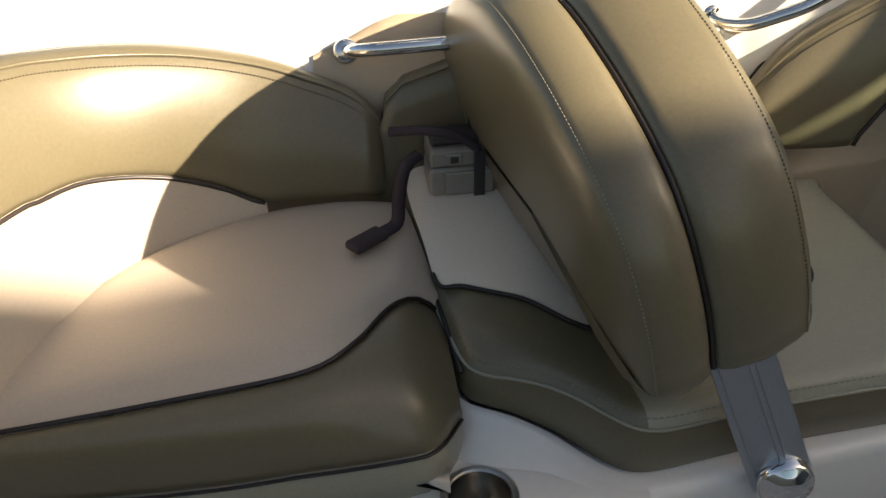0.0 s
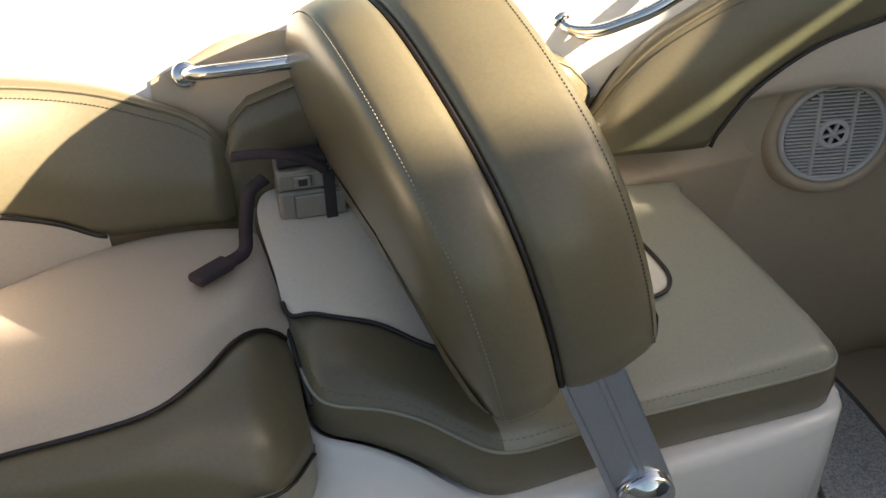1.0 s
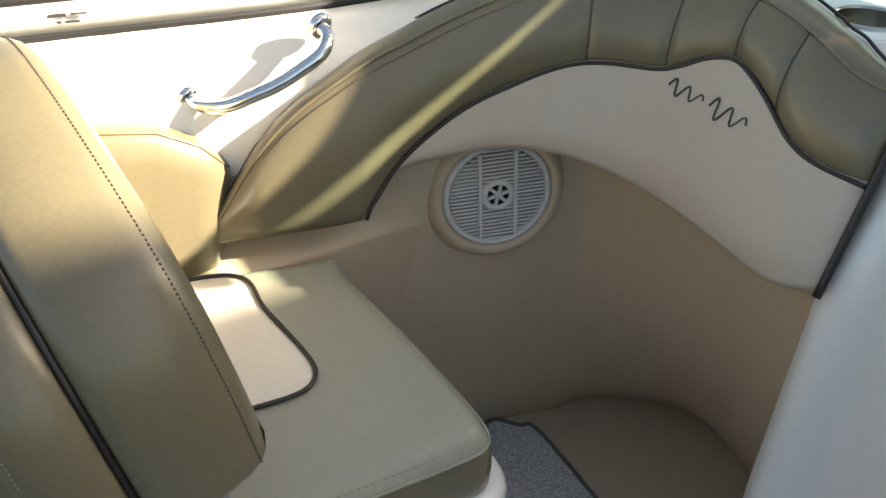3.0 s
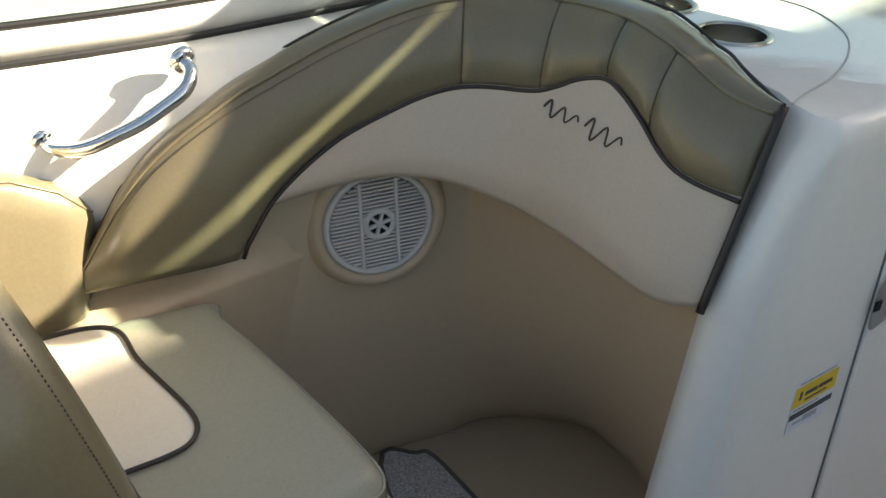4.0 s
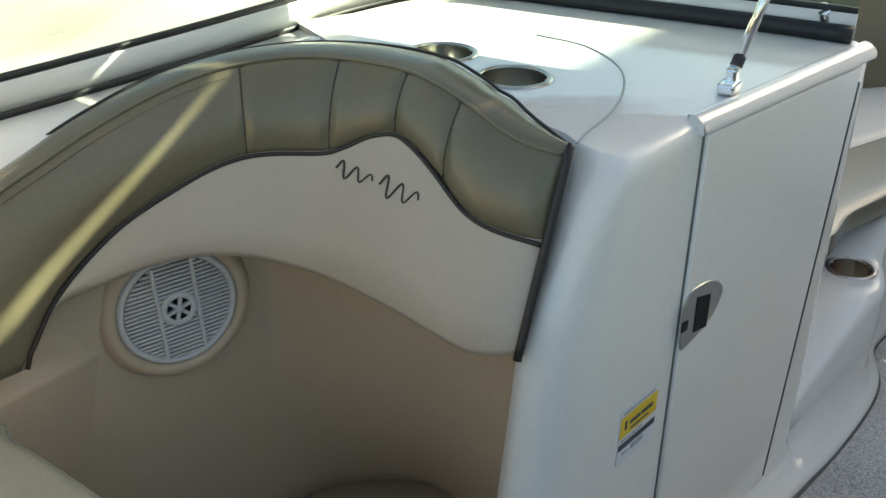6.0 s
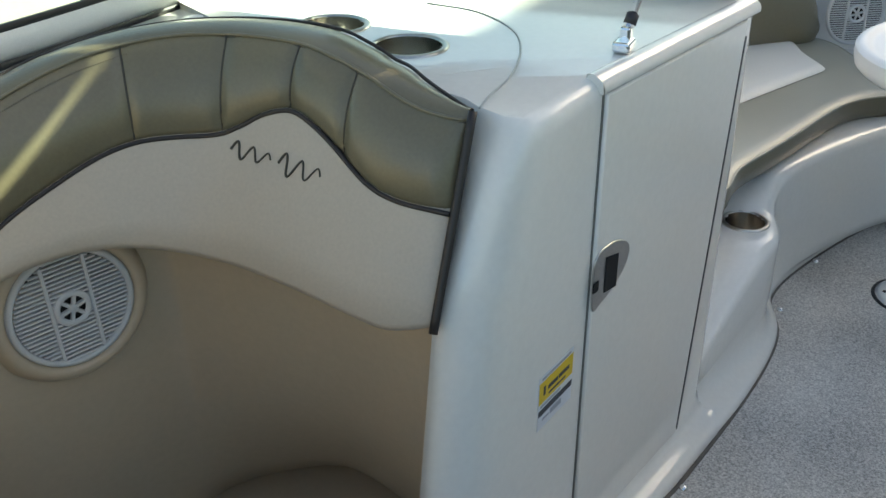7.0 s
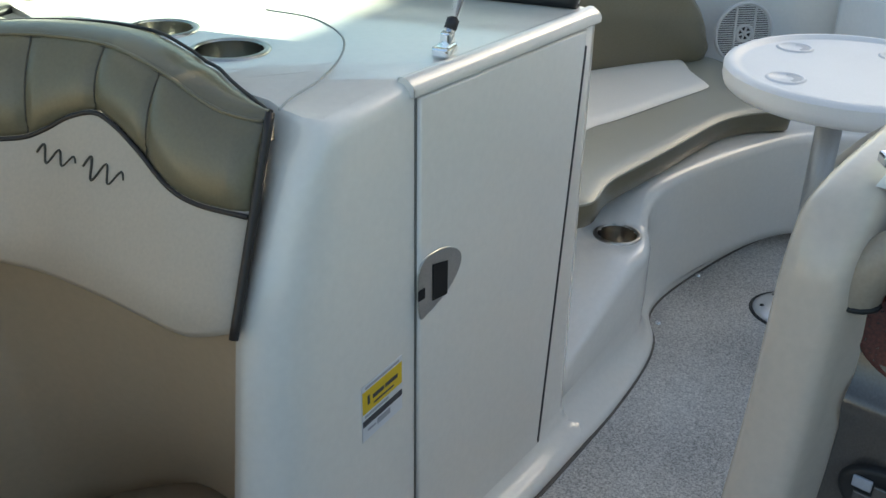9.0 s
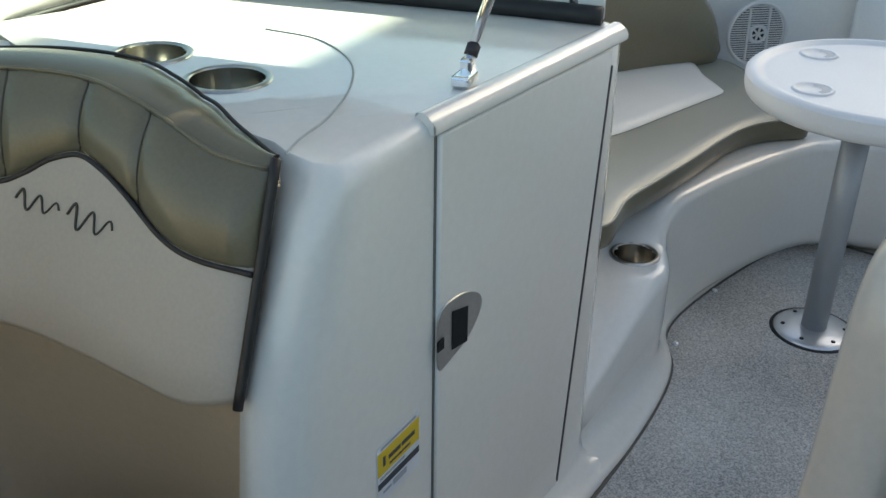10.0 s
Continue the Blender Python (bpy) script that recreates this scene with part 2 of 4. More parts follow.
# port side liner and footwell: plan lines at several heights
wall_plan = {
    0.00: [(-1.4, 1.50), (0.3, 1.53), (0.85, 1.55), (1.06, 1.55), (1.15, 1.548), (1.23, 1.56), (1.35, 1.51), (1.445, 1.40), (1.44, 1.12), (1.33, 0.93)],
    0.04: [(-1.4, 1.495), (0.3, 1.525), (0.85, 1.53), (1.05, 1.53), (1.14, 1.525), (1.21, 1.53), (1.32, 1.485), (1.41, 1.375), (1.40, 1.08), (1.32, 0.94)],
    0.12: [(-1.4, 1.49), (0.3, 1.52), (0.85, 1.52), (1.04, 1.517), (1.13, 1.508), (1.18, 1.485), (1.26, 1.44), (1.36, 1.32), (1.36, 1.06), (1.305, 0.95)],
    0.35: [(-1.4, 1.48), (0.3, 1.50), (0.85, 1.50), (1.03, 1.495), (1.125, 1.488), (1.157, 1.460), (1.20, 1.39), (1.28, 1.22), (1.285, 1.06), (1.27, 0.97)],
    0.62: [(-1.4, 1.47), (0.3, 1.47), (0.85, 1.475), (1.03, 1.475), (1.112, 1.470), (1.140, 1.444), (1.175, 1.375), (1.235, 1.20), (1.25, 1.08), (1.255, 1.0)],
    0.80: [(-1.4, 1.48), (0.3, 1.49), (0.85, 1.50), (1.03, 1.50), (1.12, 1.493), (1.150, 1.465), (1.19, 1.39), (1.265, 1.21), (1.30, 1.08), (1.31, 1.0)],
}
structure("wall_port", sheet([[Vector((*p, z)) for p in (q.to_2d() for q in spline([(*a, 0) for a in pl], 8))] for z, pl in wall_plan.items()]), LINER,
          "smooth beige moulded side wall curving round a footwell", "wall")


# windshield line, round the port side and across the front
SHIELD = spline([(-1.2, 1.45, 0.90), (-0.15, 1.50, 0.90), (0.35, 1.545, 0.90), (0.69, 1.583, 0.90), (1.06, 1.662, 0.905), (1.3, 1.72, 0.91), (1.52, 1.77, 0.915), (1.68, 1.755, 0.92), (1.785, 1.66, 0.92), (1.88, 1.45, 0.92), (1.965, 1.25, 0.92), (2.045, 1.04, 0.92)], 8)
deck_rows = [(-1.2, 1.20, 0.86), (-0.6, 1.30, 0.84), (-0.3, 1.38, 0.79), (-0.1, 1.385, 0.765), (0.10, 1.40, 0.76), (0.35, 1.44, 0.76), (0.50, 1.47, 0.762), (0.58, 1.475, 0.795), (0.72, 1.49, 0.846), (0.95, 1.52, 0.893), (1.2, 1.58, 0.915), (1.38, 1.62, 0.918)]
rows = []
for p in spline(deck_rows, 6):
    w = min(SHIELD[:60], key=lambda q: abs(q.x - p.x)) + Vector((0, -0.01, -0.004))
    w.x = p.x
    o = w + Vector((0, 0.30, -0.05))
    mid = p.lerp(w, 0.55)
    mid.z = p.z + (w.z - p.z) * 0.75
    rows.append([p + Vector((0, 0.006, -0.16)), p + Vector((0, 0.004, -0.015)), p + Vector((0, 0.015, 0)), mid, w, w.lerp(o, 0.6), o, o + Vector((0, 0.05, -0.05)), o + Vector((-0.02, 0.04, -0.4)), o + Vector((0, -0.1, -1.1))])
structure("gunwale", sheet(rows), GEL, "glossy white moulded side deck in full sun", "gunwale")


# Tan strip just proud of the white deck's inner edge, tapering aft.
rows = []
for p in spline(deck_rows, 6):
    if -0.19 < p.x < 0.24:
        w = min(SHIELD[:60], key=lambda q: abs(q.x - p.x)) + Vector((0, -0.01, -0.004))
        mid = Vector((p.x, p.y + (w.y - p.y) * 0.55, p.z + (w.z - p.z) * 0.75))
        top = p + Vector((0, 0.015, 0))
        wide = min(1.0, max(0.01, (p.x + 0.185) / 0.14))
        rows.append([p + Vector((0, 0.001, -0.12)), p + Vector((0, -0.001, -0.014)), top + Vector((0, -0.003, 0.004)), top.lerp(mid, 0.4 * wide) + Vector((0, -0.002, 0.004)), top.lerp(mid, 0.72 * wide) + Vector((0, -0.002, 0.004)), top.lerp(mid, 0.76 * wide) + Vector((0, 0, -0.002))])
structure("coaming", sheet(rows), LINER, "tan strip along the inner edge of the side deck", "coaming")


# ---- port console ----
def side_y(x):
    return 0.948 + 0.105 * (x - 1.53)


def console_ring(z, out=0.0, inset=0.0):
    ax = 1.236 + 0.45 * max(0.0, z - 0.65) - 0.11 * min(0.45, max(0.0, 0.65 - z))
    ay = 0.985 + 0.12 * max(0.0, z - 0.65)
    k = min(1.0, max(0.0, (z - 0.72) / 0.16))
    pts = [(ax, ay), (ax + 0.004 - 0.003 * k, ay - 0.022 - 0.016 * k), (ax + 0.02 - 0.014 * k, ay - 0.047 - 0.02 * k), (ax + 0.05 - 0.026 * k, side_y(ax + 0.05 - 0.026 * k) + 0.006), (ax + 0.10 - 0.03 * k, side_y(ax + 0.10 - 0.03 * k))]
    pts += [(x, side_y(x)) for x in (1.53, 1.7, 1.9, 2.03)]
    pts += [(2.058, 1.012), (2.072, 1.035), (2.075, 1.10), (2.03, 1.27), (1.94, 1.46), (1.80, 1.68), (1.36, 1.74)]
    pts += [(1.33, 1.55), (1.35, 1.36), (1.335, 1.18), (max(ax, 1.33) + 0.006, ay + 0.03)] if z > 0.6 else [(1.52, 1.55), (1.52, 1.36), (1.50, 1.18), (1.42, ay + 0.05)]
    p = [Vector((x, y, z)) for x, y in pts]
    if out or inset:
        q = offset(p, inset - out)
        share = {1: 0.15, 2: 0.5, 3: 0.9, 12: 0.6, 13: 0.2}
        p = [p[i].lerp(q[i], share.get(i, 1.0)) if 1 <= i <= 13 else p[i] for i in range(len(p))]
    return p


rings = [console_ring(0.0, 0.060), console_ring(0.018, 0.058), console_ring(0.028, 0.050), console_ring(0.033, 0.036), console_ring(0.038, 0.018), console_ring(0.052, 0.006), console_ring(0.08)]
rings += [console_ring(z) for z in (0.3, 0.45, 0.55, 0.65, 0.72, 0.8, 0.85, 0.892)]
for k in range(1, 6):
    w = math.pi / 2 * k / 5
    rings.append(console_ring(0.896 + 0.024 * math.sin(w), 0, 0.026 * (1 - math.cos(w))))
bm = sheet(rings, True)
bm.faces.new([v for v in bm.verts if False] or [bm.verts.new(p + Vector((0, 0, 0.0005))) for p in rings[-1]])
bmesh.ops.remove_doubles(bm, verts=bm.verts, dist=0.001)
HOLES = [(1.450, 1.245, 0.9205), (1.446, 1.416, 0.9205)]
for h in HOLES:
    punch(bm, h, 0.054)
for v in bm.verts:
    if v.co.z > 0.89:
        v.co.z -= 0.020 * max(0.0, 1 - math.hypot(v.co.x - 1.34, v.co.y - 0.95) / 0.22) ** 1.2
console = thing("console", "glossy off-white moulded port console with rounded corner", "console")
part("body", bm, GEL, console, "moulded off-white shell")

DOORZ0, DOORZ1 = 0.05, 0.896


def door_x(z):
    return 1.940 + 0.068 * (z - 0.05) / 0.83


def on_side(x, z, d):
    return Vector((x + 0.1 * d, side_y(x) - d, z))


def side_panel(corners, d0, d1, r=0.006):
    """A plate on the console's side; corners are (x, z)."""
    c = [Vector((x, z, 0)) for x, z in corners]
    rings = []
    for inset, d in ((0, d0), (0, d1 - r * 0.6), (r * 0.4, d1 - r * 0.15), (r, d1)):
        rings.append([on_side(p.x, p.y, d) for p in offset(c, inset)])
    b = sheet(rings, True)
    b.faces.new([b.verts.new(p) for p in rings[-1]])
    bmesh.ops.remove_doubles(b, verts=b.verts, dist=1e-5)
    bmesh.ops.recalc_face_normals(b, faces=b.faces)
    return b


door = tagged(part("locker_door", side_panel([(1.534, DOORZ0), (door_x(DOORZ0) - 0.003, DOORZ0), (door_x(DOORZ1) - 0.003, DOORZ1), (1.534, DOORZ1)], 0.001, 0.006), GEL),
              "closed off-white console door with flush slam latch", "door")
# Grey strip paints the shade in the hinge-side gap; no seal is there.
part("gasket", side_panel([(1.5295, DOORZ0), (1.5335, DOORZ0), (1.5335, DOORZ1), (1.5295, DOORZ1)], 0.0, 0.002, 0.001), GAP_SHADE, door, "grey strip painted as shade in the hinge-side gap")
part("gasket", side_panel([(door_x(DOORZ0) - 0.003, DOORZ0), (door_x(DOORZ0) + 0.003, DOORZ0), (door_x(DOORZ1 - 0.03) + 0.003, DOORZ1 - 0.03), (door_x(DOORZ1 - 0.03) - 0.003, DOORZ1 - 0.03)], 0.0, 0.0055, 0.001), BLACK, door, "dark seam")

# ---- padded corner backrests: a plan curve that leans outwards ----
def curve_of(table, n=8):
    q = spline([(a, b, 0) for a, b in table], n)
    xs, ys = [p.x for p in q], [p.y for p in q]
    return lambda s: float(np.interp(s, xs, ys))


def corner_backrest(plan, lean_of, lean_z, start, end, pipe, skirt, seam, edge, seams, skirt_from, label, lower):
    line = spline([(*p, 0) for p in plan], 24)
    run = [0.0]
    for a, b in zip(line, line[1:]):
        run.append(run[-1] + (b - a).length)
    pipe, skirt, seam, edge = curve_of(pipe), curve_of(skirt), curve_of(seam), curve_of(edge)

    def back(s, z, proud=0.0):
        i = min(max(1, int(np.searchsorted(run, s))), len(line) - 1)
        f = (s - run[i - 1]) / (run[i] - run[i - 1])
        p, t = line[i - 1].lerp(line[i], f), (line[min(i + 3, len(line) - 1)] - line[max(0, i - 4)]).normalized()
        return Vector((p.x, p.y, z)) + Vector((-t.y, t.x, 0)) * (lean_of(s) * (z - lean_z) - proud)

    def puff(s, f):
        zb, zs = pipe(s), seam(s)
        ends = min(1.0, max(0.0, (end - s) / 0.025)) ** 0.5 * min(1.0, max(0.0, (s - start) / 0.05)) ** 0.5
        near = min([1.0] + [abs(s - k) / 0.020 for k in seams])
        high = (0.008 + 0.018 * min(1, (zs - zb) / 0.12)) * ends
        shape = math.sin(math.pi * min(0.5, f * 0.9 + 0.02)) ** 0.5 if f < 0.55 else 0.30 + 0.70 * math.cos((f - 0.55) / 0.45 * math.pi / 2) ** 0.6
        return high * shape - (0.007 * (1 - near) ** 2 if 0.01 < f < 0.95 else 0)

    def ring(s):
        zb, zs = pipe(s), seam(s)
        out = [back(s, zb, -0.012)] + [back(s, zb + (zs - zb) * k / 12, puff(s, k / 12)) for k in range(13)]
        top = back(s, zs, puff(s, 1))
        way = back(s, zs, -1.0) - back(s, zs)
        for f, dz in ((0.12, 0.007), (0.35, 0.012), (0.65, 0.010), (0.9, 0.0), (1.0, -0.012), (1.0, -0.06)):
            up = max(0.0, 0.938 - 0.021 * min(1.0, max(0.0, (s - 1.14) / 0.12)) - zs) * f if s > 1.1 and end > 1.2 else 0.0
            out.append(top + way * (edge(s) * f) + Vector((0, 0, dz - 0.012 * f + up)))
        return out

    steps = sorted([start + (end - start) * k / 130 for k in range(131)] + [k + d for k in seams for d in (-0.012, -0.006, -0.003, 0, 0.003, 0.006, 0.012)])
    ob = thing("corner_backrest", label, "backrest")
    part("bolster", sheet([ring(s) for s in steps]), OLIVE, ob, "puffed olive vinyl bolster with sewn seams")
    lo, hi = skirt_from
    rows = []
    for s in [lo + (hi - lo) * k / 90 for k in range(91)]:
        z0, z1 = skirt(s), pipe(s) + 0.004
        if z1 - z0 < 0.004:
            z0 = z1 - 0.004
        h = min(0.012, (z1 - z0) * 0.4)
        hem = min(1.0, max(0.0, (end - s) / 0.03)) ** 0.5 if hi == end else 1.0
        rows.append([back(s, z0 + h, -0.04), back(s, z0, -0.014), back(s, z0, -0.002), back(s, z0 + h, 0.008 * hem)] + [back(s, z0 + h + (z1 - z0 - h) * f, 0.010 * hem) for f in (0.25, 0.5, 0.75, 1.0)])
    part("lower_panel", sheet(rows), lower, ob, "cream vinyl lower panel")
    part("piping", tube([back(s, pipe(s), 0.009) for s in steps if lo <= s <= hi], 0.0036), PIPING, ob, "dark brown piping")
    part("piping", tube([ring(s)[-3] + Vector((0, 0, 0.005)) for s in steps[2:]], 0.0026), PIPING, ob, "dark brown piping")
    part("welt", tube([back(s, seam(s) + 0.001, puff(s, 1) + 0.0002) for s in steps], 0.0027, 8), OLIVE, ob)
    part("stitching", tube([back(s, seam(s) - 0.0025, puff(s, 1) + 0.0006) for s in steps], 0.0009, 6), DARKTHREAD, ob)
    dash = []
    along = resample([back(s, seam(s) - 0.011, puff(s, 0.93) + 0.0006) for s in steps[3:-3] if s < 0.8 or end < 1.2], 400)
    for i in range(0, 398, 2):
        dash.append(tube([along[i], along[i + 1]], 0.0011, 4))
    part("stitches", joined(dash), SEAMTHREAD, ob, "olive top stitching")
    for k in seams:
        part("seam", tube([back(k, pipe(k) + (seam(k) - pipe(k)) * f / 12, puff(k, f / 12) + 0.0006) for f in range(13)], 0.0014, 6), DARKTHREAD, ob)
    return ob, back


front_back, fore = corner_backrest(
    [(0.30, 1.44), (0.5, 1.455), (0.713, 1.452), (0.9, 1.45), (1.03, 1.435), (1.12, 1.39), (1.178, 1.32), (1.218, 1.202), (1.25, 1.09), (1.285, 0.99), (1.30, 0.93)],
    lambda s: float(np.interp(s, [0, .5, .75, 1.0, 2], [.15, .2, .35, .43, .43])), 0.8, 0.186, 1.268,
    [(0.18, 0.597), (0.40, 0.606), (0.425, 0.625), (0.48, 0.694), (0.573, 0.759), (0.672, 0.797), (0.777, 0.826), (0.888, 0.832), (0.93, 0.846), (0.965, 0.866), (1.005, 0.877), (1.04, 0.868), (1.084, 0.845), (1.143, 0.810), (1.194, 0.796), (1.27, 0.793)],
    [(0.40, 0.60), (0.455, 0.668), (0.566, 0.690), (0.655, 0.696), (0.759, 0.684), (0.874, 0.664), (1.013, 0.655), (1.128, 0.642), (1.19, 0.634), (1.222, 0.638), (1.27, 0.652)],
    [(0.183, 0.62), (0.29, 0.755), (0.414, 0.835), (0.504, 0.873), (0.594, 0.905), (0.703, 0.935), (0.80, 0.955), (0.888, 0.962), (0.996, 0.960), (1.06, 0.950), (1.119, 0.934), (1.199, 0.908), (1.27, 0.900)],
    [(0.183, 0.02), (0.29, 0.055), (0.414, 0.075), (0.594, 0.09), (0.703, 0.10), (0.888, 0.12), (1.0, 0.115), (1.119, 0.092), (1.199, 0.062), (1.245, 0.036), (1.27, 0.014)],
    (0.785, 0.905, 1.003, 1.100), (0.412, 1.268), "olive vinyl corner backrest with cream lower panel beside the console", CREAM)
part("piping", tube([fore(1.274, z, 0.005) for z in np.linspace(0.648, 0.914, 14)], 0.0062), PIPING, front_back, "dark brown piping")

# stitched emblem on the lower panel: plain flowing strokes
def wave(s0, s1, high, turns):
    """A plain tapering wave sewn on the panel."""
    n = 48
    pts = [(s0 + (s1 - s0) * k / n, high * (1 - 0.45 * k / n) * math.sin(2 * math.pi * turns * k / n)) for k in range(n + 1)]
    return tube([fore(a + 0.3 * b, 0.897 - 0.086 * a + b, 0.0112) for a, b in pts], [0.0019 - 0.0007 * k / n for k in range(n + 1)], 6)


emblem = thing("emblem", "dark grey stitched wave emblem on the cream panel", "emblem")
part("wave", wave(0.922, 0.988, 0.012, 2.5), DARKTHREAD, emblem)
part("wave", wave(1.002, 1.072, 0.015, 2.5), DARKTHREAD, emblem)

corner_backrest(
    [(-.56, .45), (-.535, .7), (-.512, .89), (-.47, 1.03), (-.426, 1.136), (-.36, 1.215), (-.249, 1.285), (-.15, 1.31), (-.03, 1.315)],
    lambda s: 0.35, 0.6, 0.05, 1.135,
    [(0.0, 0.745), (0.3, 0.745), (0.567, 0.733), (0.625, 0.725), (0.686, 0.715), (0.742, 0.697), (0.803, 0.673), (0.845, 0.653), (0.891, 0.628), (0.939, 0.598), (1.0, 0.59), (1.14, 0.59)],
    [(0.0, 0.55), (0.9, 0.55), (1.14, 0.55)],
    [(0.0, 0.91), (0.4, 0.915), (0.55, 0.905), (0.673, 0.880), (0.738, 0.862), (0.798, 0.845), (0.885, 0.821), (0.953, 0.797), (1.02, 0.768), (1.08, 0.742), (1.12, 0.712), (1.14, 0.68)],
    [(0.0, 0.10), (0.8, 0.08), (1.0, 0.05), (1.14, 0.015)],
    (), (0.0, 0.945), "olive vinyl lounge backrest with cream lower panel, half in sun", CREAM)

# ---- companion seat: cushion on a moulded base ----
def loop(outline, n=6, count=240):
    """An even closed line through the outline, with small soft corners."""
    o = resample(spline([(x, y, 0) for x, y in outline], n, True) + [Vector((*outline[0], 0))], count)[:-1]
    for _ in range(5):
        o = [(o[i - 1] + o[i] * 2 + o[(i + 1) % len(o)]) / 4 for i in range(len(o))]
    return o


base_out = [(-0.02, 0.80), (0.06, 0.795), (0.16, 0.815), (0.25, 0.838), (0.36, 0.866), (0.50, 0.902), (0.76, 0.968), (0.812, 0.988), (0.828, 1.03), (0.77, 1.22), (0.68, 1.41), (0.60, 1.46), (-0.02, 1.46)]
bm = slab([(p.x, p.y) for p in loop(base_out, 6, 90)], -0.002, 0.398, 0.02, raw=True)
punch(bm, (0.072, 0.855, 0.398), 0.047)
structure("seat_base", bm, GEL, "glossy white moulded seat base", "seat base")
cush_out = [(-0.03, 1.30), (0.0, 1.17), (0.022, 1.083), (0.040, 1.02), (0.064, 0.964), (0.13, 0.950), (0.189, 0.937), (0.245, 0.905), (0.290, 0.888), (0.40, 0.916), (0.484, 0.938), (0.745, 0.990), (0.776, 1.002), (0.782, 1.04), (0.728, 1.21), (0.665, 1.37), (0.63, 1.40), (0.05, 1.375), (-0.02, 1.36)]
seat = thing("seat_cushion", "sage vinyl seat cushion with white centre panel and gold-olive boxing", "seat cushion")


def dome(outline, lift, n=6, scale=(1.0, 0.985, 0.965, 0.93, 0.88, 0.8, 0.68, 0.52, 0.34, 0.16), centre=None):
    """A cushion top over an outline; lift(x, y, d) is the height at a place d inside the edge."""
    o = loop(outline, n) if n > 1 else [Vector((x, y, 0)) for x, y in outline]
    c = Vector((*centre, 0)) if centre else sum(o, Vector()) / len(o)
    a = np.array([(p.x, p.y) for p in o])
    e = np.roll(a, -1, 0) - a
    bm = bmesh.new()

    def up(q):
        w = np.array((q.x, q.y)) - a
        f = np.clip((w * e).sum(1) / np.maximum((e * e).sum(1), 1e-12), 0, 1)
        return Vector((q.x, q.y, lift(q.x, q.y, float(np.sqrt(((w - e * f[:, None]) ** 2).sum(1)).min()))))
    rings = [[bm.verts.new(up(c + (p - c) * f)) for p in o] for f in scale]
    m = len(o)
    for r, q in zip(rings, rings[1:]):
        for k in range(m):
            bm.faces.new((r[k], r[(k + 1) % m], q[(k + 1) % m], q[k]))
    mid = bm.verts.new(up(c))
    for k in range(m):
        bm.faces.new((rings[-1][k], rings[-1][(k + 1) % m], mid))
    bmesh.ops.recalc_face_normals(bm, faces=bm.faces)
    if sum(f.normal.z for f in bm.faces) < 0:
        bmesh.ops.reverse_faces(bm, faces=bm.faces)
    for f in bm.faces:
        f.smooth = True
    return bm


def ease(v):
    v = min(1.0, max(0.0, v))
    return v * v * (3 - 2 * v)


def seat_z(x, y, d=1.0):
    fore_half = 0.497 + 0.165 * max(0.0, y - 0.98)
    aft_half = 0.537 + 0.10 * max(0.0, y - 0.95) + 0.14 * max(0.0, y - 1.05) + 0.010 * math.sin(math.pi * min(1.0, max(0.0, (y - 0.94) / 0.14)))
    swell = fore_half + (aft_half - fore_half) * ease((0.33 - x) / 0.22)
    soft = 0.03 + 0.03 * ease((0.33 - x) / 0.22)
    return swell - 0.014 * max(0.0, 1 - d / soft) ** 2 - 0.012 * max(0.0, 1 - d / 0.012)


def seat_foot(p):
    """The level at which the cushion meets the moulding: it climbs towards the lounge."""
    return 0.399 + 0.064 * ease((0.27 - p.x) / 0.2)


edge_line = loop(cush_out)
part("boxing", sheet([[p + Vector((0, 0, seat_foot(p))) for p in edge_line]] + [[Vector((p.x, p.y, seat_foot(p) + (seat_z(p.x, p.y, 0) - seat_foot(p)) * f)) for p in offset(edge_line, -d)] for f, d in ((0.1, 0.003), (0.5, 0.006), (0.9, 0.003), (1.0, 0.0))], True), OLIVE, seat, "gold-olive side band")
# One top in two colours: sheen-lightened sage forward, darker olive aft.
for name, mat, words, aft in (("top", SAGE, "sage vinyl top lightened as sky sheen", False), ("aft_face", OLIVE, "olive vinyl aft face", True)):
    bm = dome(cush_out, seat_z)
    bmesh.ops.bisect_plane(bm, geom=bm.verts[:] + bm.edges[:] + bm.faces[:], plane_co=(0.292, 0.888, 0), plane_no=(0.96, 0.28, 0), clear_outer=aft, clear_inner=not aft)
    part(name, bm, mat, seat, words)
inset = [(-0.022, 1.29), (0.004, 1.18), (0.024, 1.094), (0.050, 1.098), (0.083, 1.088), (0.145, 1.070), (0.218, 1.035), (0.30, 1.05), (0.40, 1.10), (0.54, 1.120), (0.575, 1.140), (0.578, 1.18), (0.535, 1.29), (0.50, 1.375), (0.30, 1.365), (0.045, 1.35), (-0.012, 1.34)]
part("centre_panel", dome(inset, lambda x, y, d: seat_z(x, y) + 0.0045 - 0.003 * max(0.0, 1 - d / 0.02)), IVORY, seat, "ivory vinyl centre panel")
part("piping", tube([Vector((p.x, p.y, seat_z(p.x, p.y) + 0.004)) for p in loop(inset) if p.y < 1.12 or p.x > 0.3], 0.0034, 8), PIPING, seat, "dark brown piping")
part("piping", tube([p + Vector((0, 0, seat_z(p.x, p.y, 0) + 0.001)) for p in offset(edge_line, -0.0005)], 0.0026, 6, True), SAGE, seat)
row = resample([p + Vector((0, 0, seat_z(p.x, p.y, 0.008) + 0.0005)) for p in offset(edge_line, 0.008)][31:107], 150)
